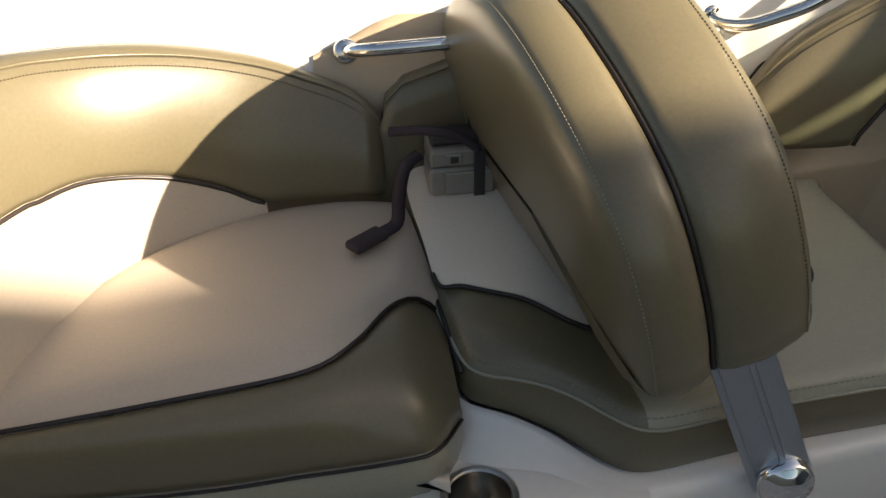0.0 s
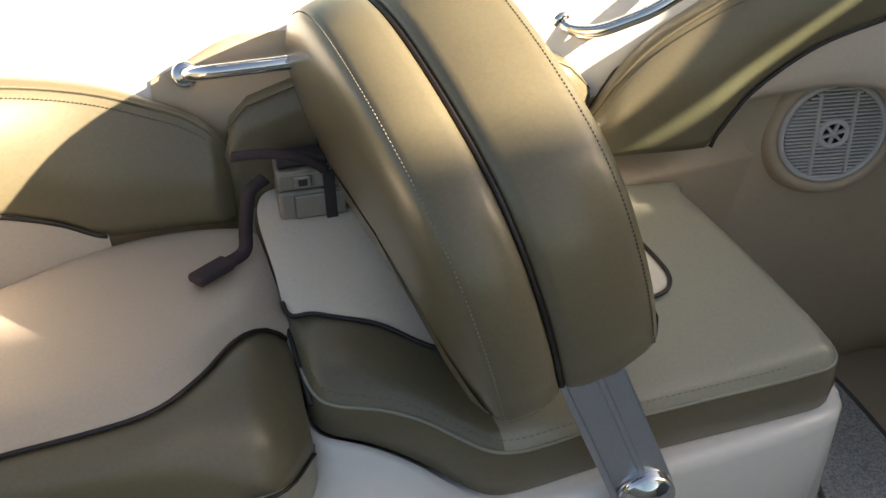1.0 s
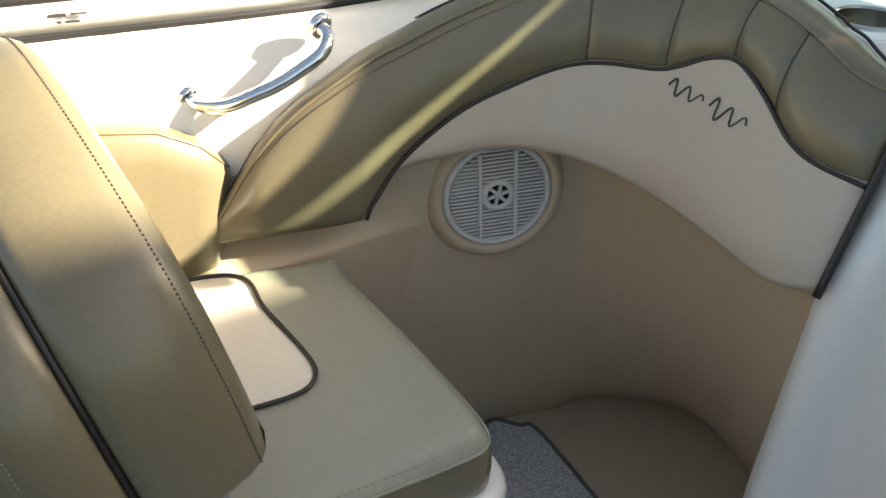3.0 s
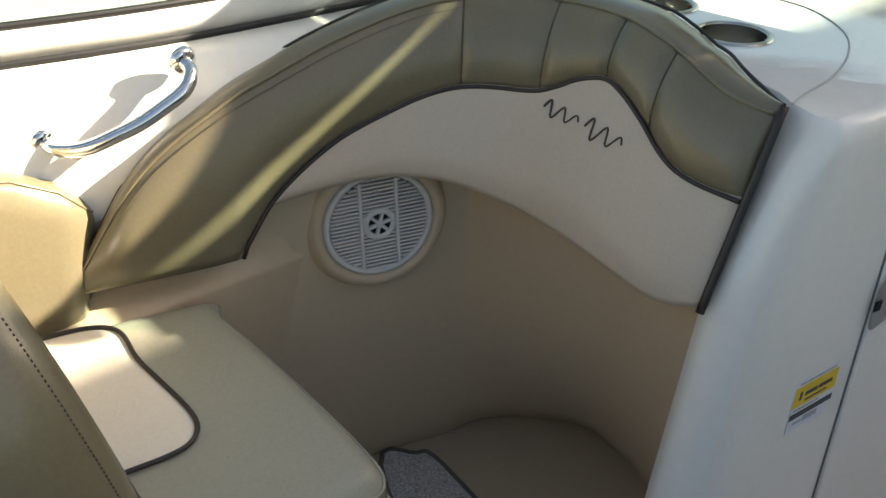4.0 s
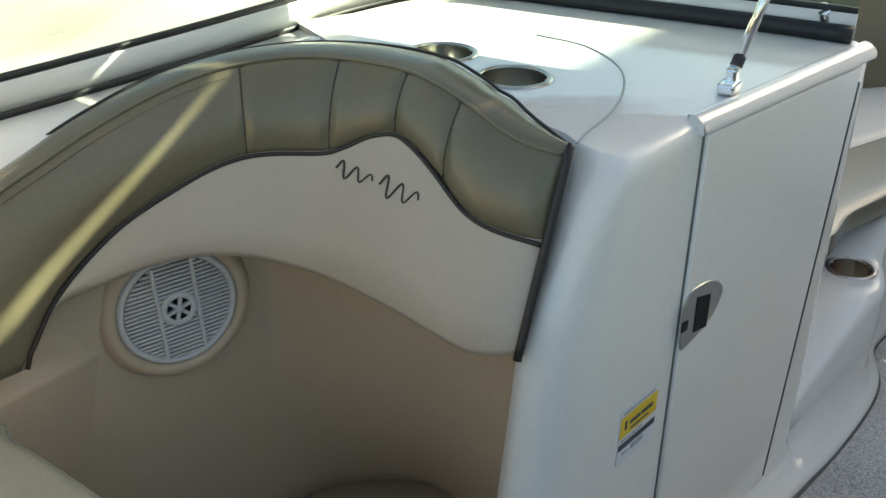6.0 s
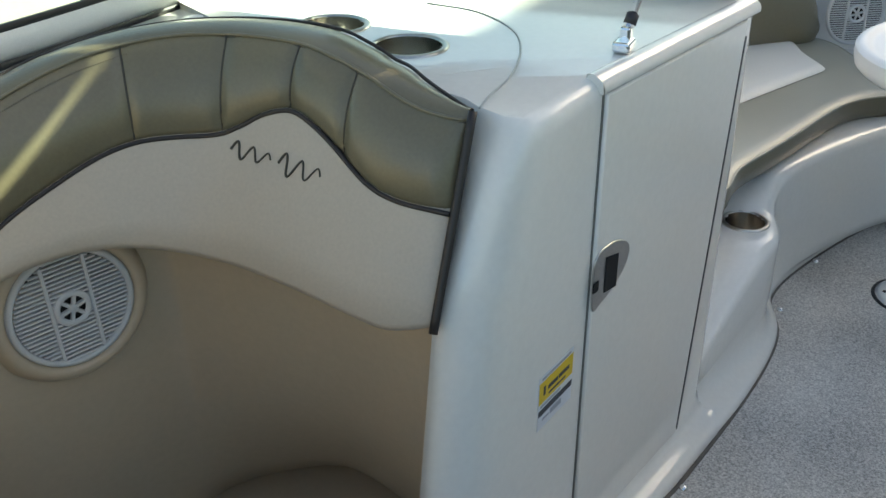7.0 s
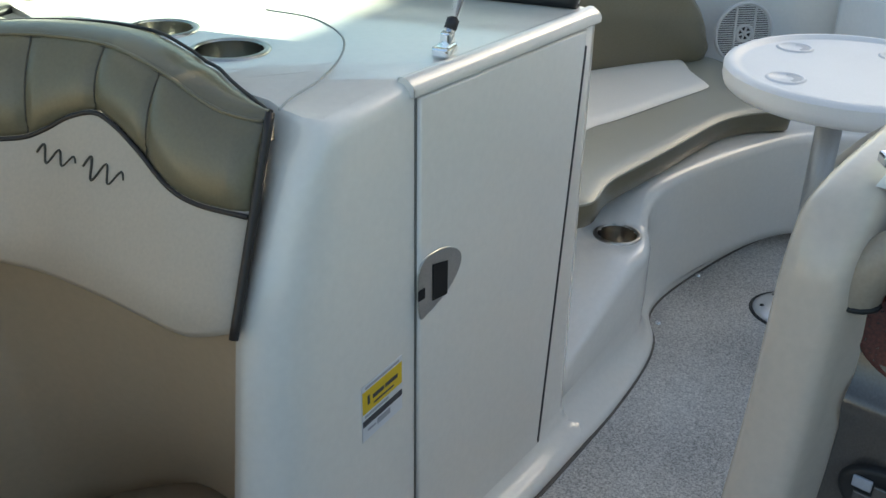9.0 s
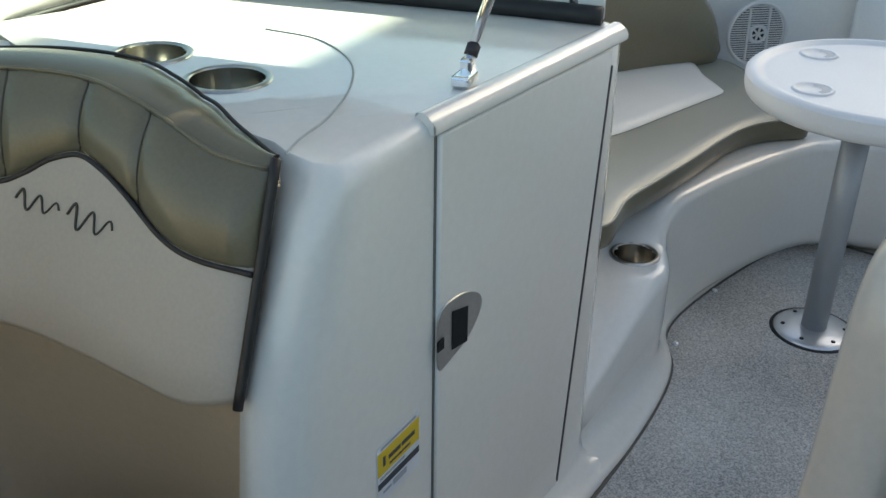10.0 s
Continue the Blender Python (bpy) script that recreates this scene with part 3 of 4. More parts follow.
part("stitches", joined([tube([row[i], row[i + 1]], 0.001, 4) for i in range(0, 149, 2)]), THREAD, seat, "pale top stitching")

rows = []
for p, q, r in zip(edge_line, offset(edge_line, -0.018), offset(edge_line, -0.05)):
    if p.y < 1.03 and p.x < 0.30:
        h = seat_foot(p)
        rows.append([p + Vector((0, 0, h - 0.01)), p.lerp(q, 0.5) + Vector((0, 0, h + 0.003)), q + Vector((0, 0, h - 0.004)), q.lerp(r, 0.5) + Vector((0, 0, 0.399 + (h - 0.399) * 0.35)), r + Vector((0, 0, 0.3985))])
structure("seat_shoulder", sheet(rows), GEL, "white moulded shoulder rising under the seat cushion", "seat base")

# ---- aft lounge ----
lounge = thing("lounge_cushion", "cream vinyl lounge cushion with olive front roll and dark piping", "seat cushion")
LP = [(-0.95, 0.80), (-0.60, 0.815), (-0.49, 0.828), (-0.30, 0.868), (-0.145, 0.910), (-0.085, 0.965), (-0.045, 1.035), (0.0, 1.078), (0.028, 1.085)]


def lounge_z(x, y):
    side = max(0.0, 1 - (0.03 - x) / 0.07)
    return 0.590 - 0.055 * side ** 2 - 0.022 * max(0.0, (0.95 - y) / 0.1) ** 2 * 0.4


front = resample(spline([(x, y, 0) for x, y in LP], 8), 60)
rear = resample(spline([(-0.95, 0.9, 0), (-0.56, 0.90, 0), (-0.51, 1.0, 0), (-0.44, 1.13, 0), (-0.37, 1.215, 0), (-0.25, 1.295, 0), (-0.15, 1.32, 0), (-0.06, 1.315, 0), (-0.03, 1.295, 0)], 8), 60)
rows = []
for a, b in zip(front, rear):
    ring = []
    for k in range(17):
        f = k / 16
        p = a.lerp(b, f)
        dip = 0.022 * max(0.0, 1 - f / 0.12) ** 2 + 0.03 * max(0.0, (f - 0.86) / 0.14) ** 2
        ring.append(Vector((p.x, p.y, lounge_z(p.x, p.y) - dip)))
    rows.append(ring)
part("seat_panel", sheet(rows), CREAM, lounge, "cream vinyl seat panel")
edge_z = [lounge_z(p.x, p.y) - 0.022 for p in front]
part("piping", tube([Vector((p.x, p.y, z + 0.002)) for p, z in zip(front, edge_z)], 0.0034), PIPING, lounge, "dark brown piping")
low = resample(spline([(-0.95, 0.79, 0.44), (-0.353, 0.829, 0.445), (-0.15, 0.845, 0.460), (-0.02, 0.857, 0.472), (0.022, 0.878, 0.470), (0.052, 0.935, 0.466)], 8), 60)
rows = []
for a, z, b in zip(front, edge_z, low):
    p0 = Vector((a.x, a.y, z - 0.003))
    ring = []
    for k in range(13):
        f = k / 12
        q = p0.lerp(b, f)
        ring.append(q + Vector((0, -0.022, 0.028)) * math.sin(math.pi * f) ** 0.8)
    ring += [b + Vector((0, 0.004, -0.006)), b + Vector((0, 0.02, -0.008))]
    rows.append(ring)
part("front_roll", sheet(rows), OLIVE, lounge, "olive vinyl front roll")
rows = [[b + Vector((0, 0.004, -0.003)), b + Vector((0, -0.006, -0.012)), b + Vector((0, -0.004, -0.05)), b + Vector((0, 0.004, -0.10)), b + Vector((0, 0.03, -0.11))] for b in low]
part("lower_band", sheet(rows), SAGE, lounge, "sage vinyl lower band")
part("piping", tube([b + Vector((0, -0.004, -0.004)) for b in low], 0.0025), PIPING, lounge)
part("side_face", sheet([[Vector((0.028 - 0.003 * k, p[0], z)) for z in (p[1], p[1] - 0.03, 0.40)] for k, p in enumerate(((0.93, 0.47), (0.96, 0.495), (1.0, 0.522), (1.085, 0.531), (1.2, 0.53), (1.33, 0.53)))]), OLIVE, lounge)
part("seam", tube([(0.052, 0.965, 0.515), (0.036, 1.03, 0.530), (0.025, 1.085, 0.534), (0.002, 1.17, 0.549), (-0.03, 1.285, 0.572)], 0.0035), PIPING, lounge)
structure("lounge_base", slab([(-1.3, 0.80), (-0.35, 0.84), (0.0, 0.868), (0.018, 0.90), (0.018, 1.30), (-1.3, 1.30)], 0.0, 0.42, 0.02, n=4), GEL, "white moulded lounge base", "seat base")

# side backrest behind the companion seat
sideback = thing("side_backrest", "olive vinyl side backrest behind the seat", "backrest")
rows = []
for x, zt, y, tuck in ((-0.080, 0.68, 1.350, 0.02), (-0.074, 0.725, 1.352, 0), (-0.045, 0.752, 1.362, 0), (0.03, 0.772, 1.380, 0), (0.1, 0.79, 1.39, 0), (0.22, 0.80, 1.40, 0), (0.34, 0.797, 1.415, 0), (0.42, 0.782, 1.43, 0), (0.48, 0.75, 1.44, 0), (0.512, 0.715, 1.450, 0), (0.522, 0.70, 1.456, 0.008), (0.526, 0.69, 1.464, 0.03)):
    z0 = 0.555 + 0.05 * max(0.0, (x - 0.2) / 0.32)
    rows.append([Vector((x - 0.04 * max(0, x) - dx, y + dy + tuck, z)) for dx, dy, z in ((0.01, -0.030, z0 - 0.05), (0.005, -0.036, z0), (0, -0.028, z0 + 0.04), (-0.01, -0.016, zt - 0.04), (-0.02, -0.006, zt - 0.012), (-0.02, 0.004, zt), (-0.02, 0.03, zt + 0.004), (-0.02, 0.06, zt - 0.012), (-0.02, 0.07, zt - 0.08))])
part("pad", sheet(rows), OLIVE, sideback)
part("stitching", tube([r[5] + Vector((0, -0.001, 0)) for r in rows], 0.0018, 6), OLIVE, sideback)
rows = []
for x, y0, z in ((-0.03, 1.34, 0.54), (0.3, 1.37, 0.545), (0.50, 1.395, 0.55), (0.60, 1.420, 0.55), (0.70, 1.445, 0.549), (0.78, 1.466, 0.547), (0.85, 1.486, 0.545)):
    e = min(1.0, max(0.0, (0.74 - x) / 0.35))
    rows.append([Vector((x, y0 + dy, z + dz)) for dy, dz in ((0.03 - 0.06 * e, -0.20), (0.006 - 0.028 * e, -0.035), (0.002 - 0.014 * e, -0.010), (0, 0))] + [Vector((x, max(y0 + 0.002, y0 + (1.475 - y0) * 0.5), z + 0.008)), Vector((x, max(1.468, y0 + 0.004), z + 0.03)), Vector((x, max(1.478, y0 + 0.006), z + 0.07))])
structure("ledge", sheet(rows), LINER, "beige moulded ledge behind the seat", "ledge")

# ---- flip backrest ----
flip = thing("flip_backrest", "arched olive two-pad flip backrest on a metal arm", "backrest")
UPV, NRM, SIDE, FOOT = Vector((-0.2242, -0.0650, 0.9724)), Vector((0.9339, 0.2708, 0.2335)), Vector((-0.2785, 0.9604, 0)), Vector((0.2587, 1.2138, 0.583))
half = [(-0.345, -0.006), (-0.362, 0.03), (-0.363, 0.092), (-0.353, 0.15), (-0.334, 0.207), (-0.300, 0.260), (-0.254, 0.300), (-0.206, 0.330), (-0.160, 0.353), (-0.095, 0.378), (-0.04, 0.391)]
ARCH = spline([(a, b, 0) for a, b in half + [(0, 0.394)] + [(-a, b) for a, b in half[::-1]] + [(0.2, -0.012), (0, -0.014), (-0.2, -0.012)]], 6, True)
ARCH_N = offset(ARCH, 1.0)
ARCH_N = [(b - a) for a, b in zip(ARCH, ARCH_N)]


def arch(inset, d, narrow=0.0):
    out = []
    for p, n in zip(ARCH, ARCH_N):
        if inset <= 0.06:
            q = p - n * inset
        else:
            q = (p - n * 0.06)
            q = q.lerp(Vector((0, 0.18, 0)), min(0.95, (inset - 0.06) / 0.2))
        d0 = d
        q.x *= 1 - narrow
        out.append(FOOT + UPV * q.y + NRM * d0 + SIDE * q.x)
    return out


def pad(profile):
    rings = [arch(*p) for p in profile]
    b = sheet(rings, True)
    b.faces.new([b.verts.new(p) for p in rings[-1]])
    b.faces.new([b.verts.new(p) for p in rings[0]])
    bmesh.ops.remove_doubles(b, verts=b.verts, dist=1e-5)
    bmesh.ops.recalc_face_normals(b, faces=b.faces)
    for f in b.faces:
        f.smooth = True
    return b


part("aft_pad", pad([(0.12, -0.001), (0.03, -0.001), (0.016, -0.002), (0.005, -0.008), (0.0, -0.022), (-0.003, -0.045), (0.0, -0.07), (0.004, -0.080), (0.012, -0.088), (0.028, -0.096), (0.05, -0.102), (0.09, -0.108), (0.2, -0.112)]), OLIVE, flip)
part("forward_pad", pad([(0.12, 0.001), (0.03, 0.001), (0.016, 0.002), (0.005, 0.008), (0.0, 0.024), (-0.004, 0.065), (0.0, 0.11, 0.01), (0.005, 0.128, 0.015), (0.014, 0.139, 0.02), (0.03, 0.146, 0.02), (0.09, 0.151, 0.02), (0.2, 0.153, 0.02)]), OLIVE, flip)
part("piping", tube(arch(0.012, 0.0), 0.004, 8, True), PIPING, flip, "dark brown piping")
line = resample(arch(0.0036, -0.0795)[:88], 280)
part("stitches", joined([tube([line[i], line[i + 1]], 0.0010, 4) for i in range(0, 279, 2)]), THREAD, flip, "pale top stitching")
line = resample(arch(0.0042, 0.127, 0.0145)[:80], 260)
part("stitches", joined([tube([line[i], line[i + 1]], 0.0010, 4) for i in range(0, 259, 2)]), DARKTHREAD, flip, "dark top stitching")
ARM = Matrix.Translation((0.473, 0.876, 0.395)) @ pose(0, 0, 0, -6, -22.0, 3)
arm = part("arm", box(-0.041, 0.041, -0.004, 0.004, 0, 0.26, 0.002, ARM), ALU, flip, "ribbed aluminium arm")
for x0, x1 in ((-0.041, -0.031), (0.004, 0.013)):
    part("rib", box(x0, x1, -0.010, -0.0045, 0, 0.26, 0.002, ARM), ALU, arm)
PIV = Matrix.Translation((0.473, 0.868, 0.400)) @ pose(0, 0, 0, 90, 0, 0)
part("pivot", lathe([(0.0, 0.02), (0.018, 0.02), (0.022, 0.016), (0.034, 0.012), (0.038, 0.006), (0.038, -0.02)], PIV), CHROME, flip, "chrome pivot cap")
# ---- bow ----
bench_low = [(2.0, 0.94), (2.173, 0.959), (2.377, 1.0), (2.506, 1.047), (2.621, 1.127), (2.809, 1.149), (3.133, 1.128), (3.36, 1.069), (3.43, 0.95), (3.5, 0.6), (3.5, -0.4)]
bench_rim = [(2.06, 1.02), (2.2, 1.028), (2.387, 1.042), (2.46, 1.062), (2.525, 1.100), (2.60, 1.145), (2.845, 1.135), (3.179, 1.065), (3.30, 0.97), (3.38, 0.8), (3.42, 0.5), (3.42, -0.4)]
lowl, riml = (resample(spline([(x, y, 0) for x, y in q], 8), 80) for q in (bench_low, bench_rim))
rows = []
for i, (a, b) in enumerate(zip(lowl, riml)):
    t = Vector((riml[min(i + 1, 80)].x - riml[max(i - 1, 0)].x, riml[min(i + 1, 80)].y - riml[max(i - 1, 0)].y, 0)).normalized()
    n = Vector((-t.y, t.x, 0))
    h = float(np.interp(b.x + max(0, 0.9 - b.y), [2.06, 2.12, 2.25, 2.36, 2.54, 2.60, 2.66], [0.15, 0.18, 0.245, 0.289, 0.289, 0.345, 0.36]))
    ring = [a, a + Vector((0, 0, 0.016)), a.lerp(b, 0.12) + Vector((0, 0, 0.026)), a.lerp(b, 0.4) + Vector((0, 0, 0.031)), a.lerp(b, 0.8) + Vector((0, 0, 0.042)), b + n * 0.004 + Vector((0, 0, 0.075)), b + Vector((0, 0, h * 0.5)), b + Vector((0, 0, h - 0.025))]
    ring += [b + n * (0.025 * (1 - math.cos(w))) + Vector((0, 0, h - 0.025 + 0.025 * math.sin(w))) for w in (0.5, 1.0, 1.57)]
    ring += [b + n * 0.06 + Vector((0, 0, h)), b + n * 0.14 + Vector((0, 0, h)), b + n * 0.16 + Vector((0, 0, h + 0.01)), b + n * 0.21 + Vector((0, 0, max(h, 0.36))), b + n * 0.75 + Vector((0, 0, 0.36))]
    rows.append(ring)
bm = sheet(rows)
punch(bm, (2.454, 1.152, 0.289), 0.050)
structure("bow_bench", bm, GEL, "off-white moulded bow bench with flared toe and cup pod", "bench")
bow_cush = [(2.25, 1.185), (2.45, 1.18), (2.712, 1.182), (3.0, 1.19), (3.13, 1.155), (3.215, 1.09), (3.25, 1.085), (3.30, 1.2), (3.55, 1.50), (3.4, 1.72), (2.9, 1.8), (2.25, 1.82)]
bcush = thing("bow_cushion", "sage vinyl bow seat cushion with white centre panel", "seat cushion")
bow_line = loop(bow_cush)
part("boxing", sheet([[p + Vector((0, 0, z)) for p in offset(bow_line, d)] for z, d in ((0.362, 0.01), (0.368, 0.002), (0.40, -0.002), (0.424, 0.0))], True), OLIVE, bcush, "olive side band")
part("top", dome(bow_cush, lambda x, y, d: 0.434 - 0.010 * max(0.0, 1 - d / 0.03) ** 2, centre=(2.85, 1.5)), SAGE, bcush, "sage vinyl top lightened as sky sheen")
part("piping", tube([p + Vector((0, 0, 0.4245)) for p in bow_line], 0.003, 6, True), SAGE, bcush)
bow_inset = [(2.3, 1.41), (2.70, 1.40), (2.76, 1.388), (3.0, 1.365), (3.225, 1.345), (3.25, 1.36), (3.33, 1.46), (3.44, 1.60), (3.1, 1.70), (2.3, 1.72)]
part("centre_panel", dome(bow_inset, lambda x, y, d: 0.450 - 0.014 * max(0.0, 1 - d / 0.03) ** 2, centre=(2.85, 1.55)), WHITE, bcush, "raised white vinyl panel")
hull_side = [(2.0, 1.90), (2.8, 1.86), (3.3, 1.74), (3.7, 1.47), (4.0, 1.0), (4.1, 0.3), (4.1, -0.4), (3.8, -0.9), (3.0, -1.0), (2.0, -1.0)]
hull_line = spline([(x, y, 0) for x, y in hull_side], 8)
structure("wall_bow", sheet([[p + Vector((0.04 * z, 0.06 * z * (1 if p.y > 0 else -1), z)) for p in hull_line] for z in (-0.1, 0.4, 0.7, 0.88)] + [[p + Vector((0.10, 0.12 if p.y > 0 else -0.12, 0.90)) for p in hull_line], [p + Vector((0.16, 0.2 if p.y > 0 else -0.2, 0.6)) for p in hull_line], [p + Vector((0.10, 0.1 if p.y > 0 else -0.1, -0.9)) for p in hull_line]]), GEL, "off-white moulded bow side", "wall")
structure("bow_step", plate([(3.80, 1.20), (3.66, 0.9), (3.60, 0.2), (4.1, 0.2), (4.02, 1.0), (3.92, 1.20)], 0.3, 0.66, 4), GEL, "off-white moulded anchor step at the bow", "step")
bowback = thing("bow_bolster", "olive vinyl bow backrest along the hull side", "backrest")
rows = []
for x, y, zt in ((2.15, 1.84, 0.80), (2.6, 1.83, 0.80), (3.0, 1.77, 0.80), (3.2, 1.71, 0.785), (3.33, 1.655, 0.74), (3.43, 1.60, 0.67), (3.50, 1.56, 0.58), (3.53, 1.54, 0.48)):
    d = Vector((-0.3, -0.95, 0)) * min(1, (zt - 0.42) / 0.2)
    base = Vector((x, y, 0))
    rows.append([base + d * 0.06 + Vector((0, 0, 0.42)), base + d * 0.09 + Vector((0, 0, 0.47)), base + d * 0.085 + Vector((0, 0, 0.42 + (zt - 0.42) * 0.5)), base + d * 0.065 + Vector((0, 0, zt - 0.04)), base + d * 0.04 + Vector((0, 0, zt - 0.005)), base + Vector((0, 0, zt)), base - d * 0.05 + Vector((0, 0, zt - 0.03))])
part("pad", sheet([list(r) for r in zip(*[resample(spline(col, 6), 60) for col in zip(*rows)])]), OLIVE, bowback)
part("piping", tube(resample(spline([r[5] for r in rows], 6), 60), 0.004), PIPING, bowback)

table = thing("table", "round white plastic pedestal table with recessed cup rings", "table")
TC = (2.92, 0.833)
circle = [(TC[0] + 0.318 * math.cos(w), TC[1] + 0.30 * math.sin(w)) for w in (k * math.pi / 24 for k in range(48))]
part("tabletop", joined([dome(circle, lambda x, y, d: 0.672 - (0.008 if d > 0.03 else 0) - 0.010 * max(0.0, 1 - d / 0.012) ** 2, 1, (1.0, 0.987, 0.96, 0.915, 0.895, 0.85, 0.5)),
                         sheet([[Vector((TC[0] + (x - TC[0]) * f, TC[1] + (y - TC[1]) * f, z)) for x, y in circle] for f, z in ((1.0, 0.662), (1.0, 0.64), (0.985, 0.622), (0.95, 0.612), (0.3, 0.606))], True)]), TABLE, table, "white moulded top with raised rim")
for cx, cy in ((2.735, 0.925), (3.0, 1.02), (3.10, 0.80), (2.80, 0.66)):
    part("cup_ring", lathe([(0.0, 0.0003), (0.036, 0.0003), (0.038, 0.003), (0.043, 0.003), (0.046, 0.0)], Matrix.Translation((cx, cy, 0.6645)), 32), TABLE, table)
    # Grey crescent: shade painted on one side of the recessed ring.
    arc = [Vector((cx + 0.036 * math.cos(w), cy + 0.036 * math.sin(w), 0.6652)) for w in (k * 0.16 - 2.2 for k in range(17))]
    part("recess", sheet([[p, p.lerp(Vector((cx, cy, 0.6652)), 0.5)] for p in arc]), RINGSHADE, table, "grey crescent painted as shade in the cup ring")
part("pole", tube([(2.886, 0.857, 0.0), (2.886, 0.857, 0.61)], 0.031, 24), POLE, table, "satin aluminium pole")
plate_part = part("floor_plate", lathe([(0.0, 0.014), (0.045, 0.014), (0.085, 0.010), (0.096, 0.005), (0.098, 0)], Matrix.Translation((2.886, 0.857, 0.006))), FLOORPLATE, table, "satin chrome floor plate")
part("gasket", lathe([(0.098, 0.004), (0.106, 0.003), (0.107, 0)], Matrix.Translation((2.886, 0.857, 0.005))), BLACK, plate_part)
for k in range(6):
    part("screw", lathe([(0, 0.003), (0.005, 0.003), (0.006, 0)], Matrix.Translation((2.886 + 0.075 * math.cos(k * 1.047), 0.857 + 0.075 * math.sin(k * 1.047), 0.016)), 10), BLACK, plate_part)


# ---- fittings ----
def cup_holder(m, r=0.054, label="brushed steel drop-in cup holder", group="console cup holders"):
    ob = thing("cup_holder", label, "cup holder", group)
    part("rim", lathe([(r - 0.004, -0.003), (r - 0.0035, 0.001), (r - 0.001, 0.0028), (r + 0.003, 0.0026), (r + 0.0065, 0.001), (r + 0.007, -0.002)], None, 48), STEEL, ob, "polished rolled rim")
    part("cup", lathe([(r - 0.004, 0.0), (r - 0.0045, -0.02), (r - 0.006, -0.085), (0.0, -0.088)], None, 48), CUPSTEEL, ob, "brushed steel cup")
    ob.matrix_basis = m
    return ob


first = cup_holder(Matrix.Translation(HOLES[0]))
copy_thing(first, Matrix.Translation(HOLES[1]))
cup_holder(Matrix.Translation((2.454, 1.152, 0.2905)), 0.051, "brushed steel cup holder in the bow pod", "bow cup holders")
cup_holder(Matrix.Translation((0.072, 0.855, 0.4)), 0.045, "dark steel cup holder beside the lounge", "aft cup holders")

# curved seam of the round tray on the console top
part("tray_seam", tube(spline([(1.643, 1.40, 0.9205), (1.66, 1.30, 0.9205), (1.62, 1.19, 0.9205), (1.547, 1.11, 0.9205), (1.45, 1.045, 0.9205), (1.375, 1.016, 0.9185), (1.345, 1.006, 0.912)], 8), 0.0016, 6), material("grey caulk", (0.42, 0.42, 0.39), 0.6), console, "thin grey moulded seam line")
part("drip_lip", sheet([[on_side(x, z, d) for z, d in ((0.899, 0.0005), (0.899, 0.006), (0.9015, 0.0075), (0.909, 0.0075), (0.9155, 0.004), (0.9225, -0.006), (0.9245, -0.010), (0.9245, -0.018), (0.9225, -0.022), (0.918, -0.023))] for x in (1.522, 1.6, 1.7, 1.8, 1.9, 2.0, 2.05)], False, False), GEL, console, "off-white drip lip over the door")
part("drip_lip", sheet([[on_side(1.522, z, d) for z, d in ((0.899, 0.0005), (0.899, 0.006), (0.9155, 0.004), (0.9245, -0.010), (0.9245, -0.018), (0.918, -0.023))], [on_side(1.5225, 0.905, -0.018)] * 6]), GEL, console)

latch = thing("latch", "grey metal flush slam latch on the console door", "latch")


def latch_outline(k):
    pts = [(1.534, 0.553), (1.557, 0.550), (1.604, 0.566), (1.632, 0.590), (1.640, 0.616), (1.617, 0.638), (1.577, 0.649), (1.534, 0.637)]
    c = (1.565, 0.61)
    return [(c[0] + (x - c[0]) * k, c[1] + (z - c[1]) * k) for x, z in pts]


lp = spline([(x, z, 0) for x, z in latch_outline(1.0)], 5, True)
part("plate", side_panel([(p.x, p.y) for p in lp], 0.0055, 0.0085, 0.002), STEEL, latch, "brushed grey plate")
part("paddle", side_panel([(1.564, 0.568), (1.602, 0.563), (1.602, 0.622), (1.563, 0.631)], 0.0086, 0.0098, 0.001), RECESS, latch, "black paddle recess")
part("catch", side_panel([(1.528, 0.583), (1.543, 0.583), (1.543, 0.600), (1.528, 0.600)], 0.0086, 0.011, 0.001), RECESS, latch, "black catch")

label = thing("sticker", "yellow and white capacity sticker on the console side", "sticker")
LX, LZ = 1.404, 0.394


def on_label(x0, x1, z0, z1, d):
    return side_panel([(LX + x, LZ + z + 0.10 * x) for x, z in ((x0, z0), (x1, z0), (x1, z1), (x0, z1))], 0.0002, d, 0.0002)


YELLOW = material("yellow print", (0.75, 0.52, 0.02), 0.4, vary=0.02)
INK = material("dark print", (0.05, 0.05, 0.06), 0.5)
BLUEGREY = material("grey print", (0.35, 0.37, 0.42), 0.5)
part("sheet", on_label(0, 0.094, 0, 0.098, 0.0012), material("white print", (0.66, 0.68, 0.72), 0.4, vary=0.02), label)
part("band", on_label(0.001, 0.093, 0.049, 0.088, 0.0018), YELLOW, label, "yellow band")
part("band", on_label(0.001, 0.093, 0.026, 0.037, 0.0018), INK, label, "dark band")
for x0, x1, z0, z1 in ((0.012, 0.017, 0.062, 0.078), (0.024, 0.050, 0.066, 0.073), (0.053, 0.082, 0.066, 0.073), (0.026, 0.072, 0.056, 0.059)):
    part("print", on_label(x0, x1, z0, z1, 0.0024), INK, label, "dark printed bar")
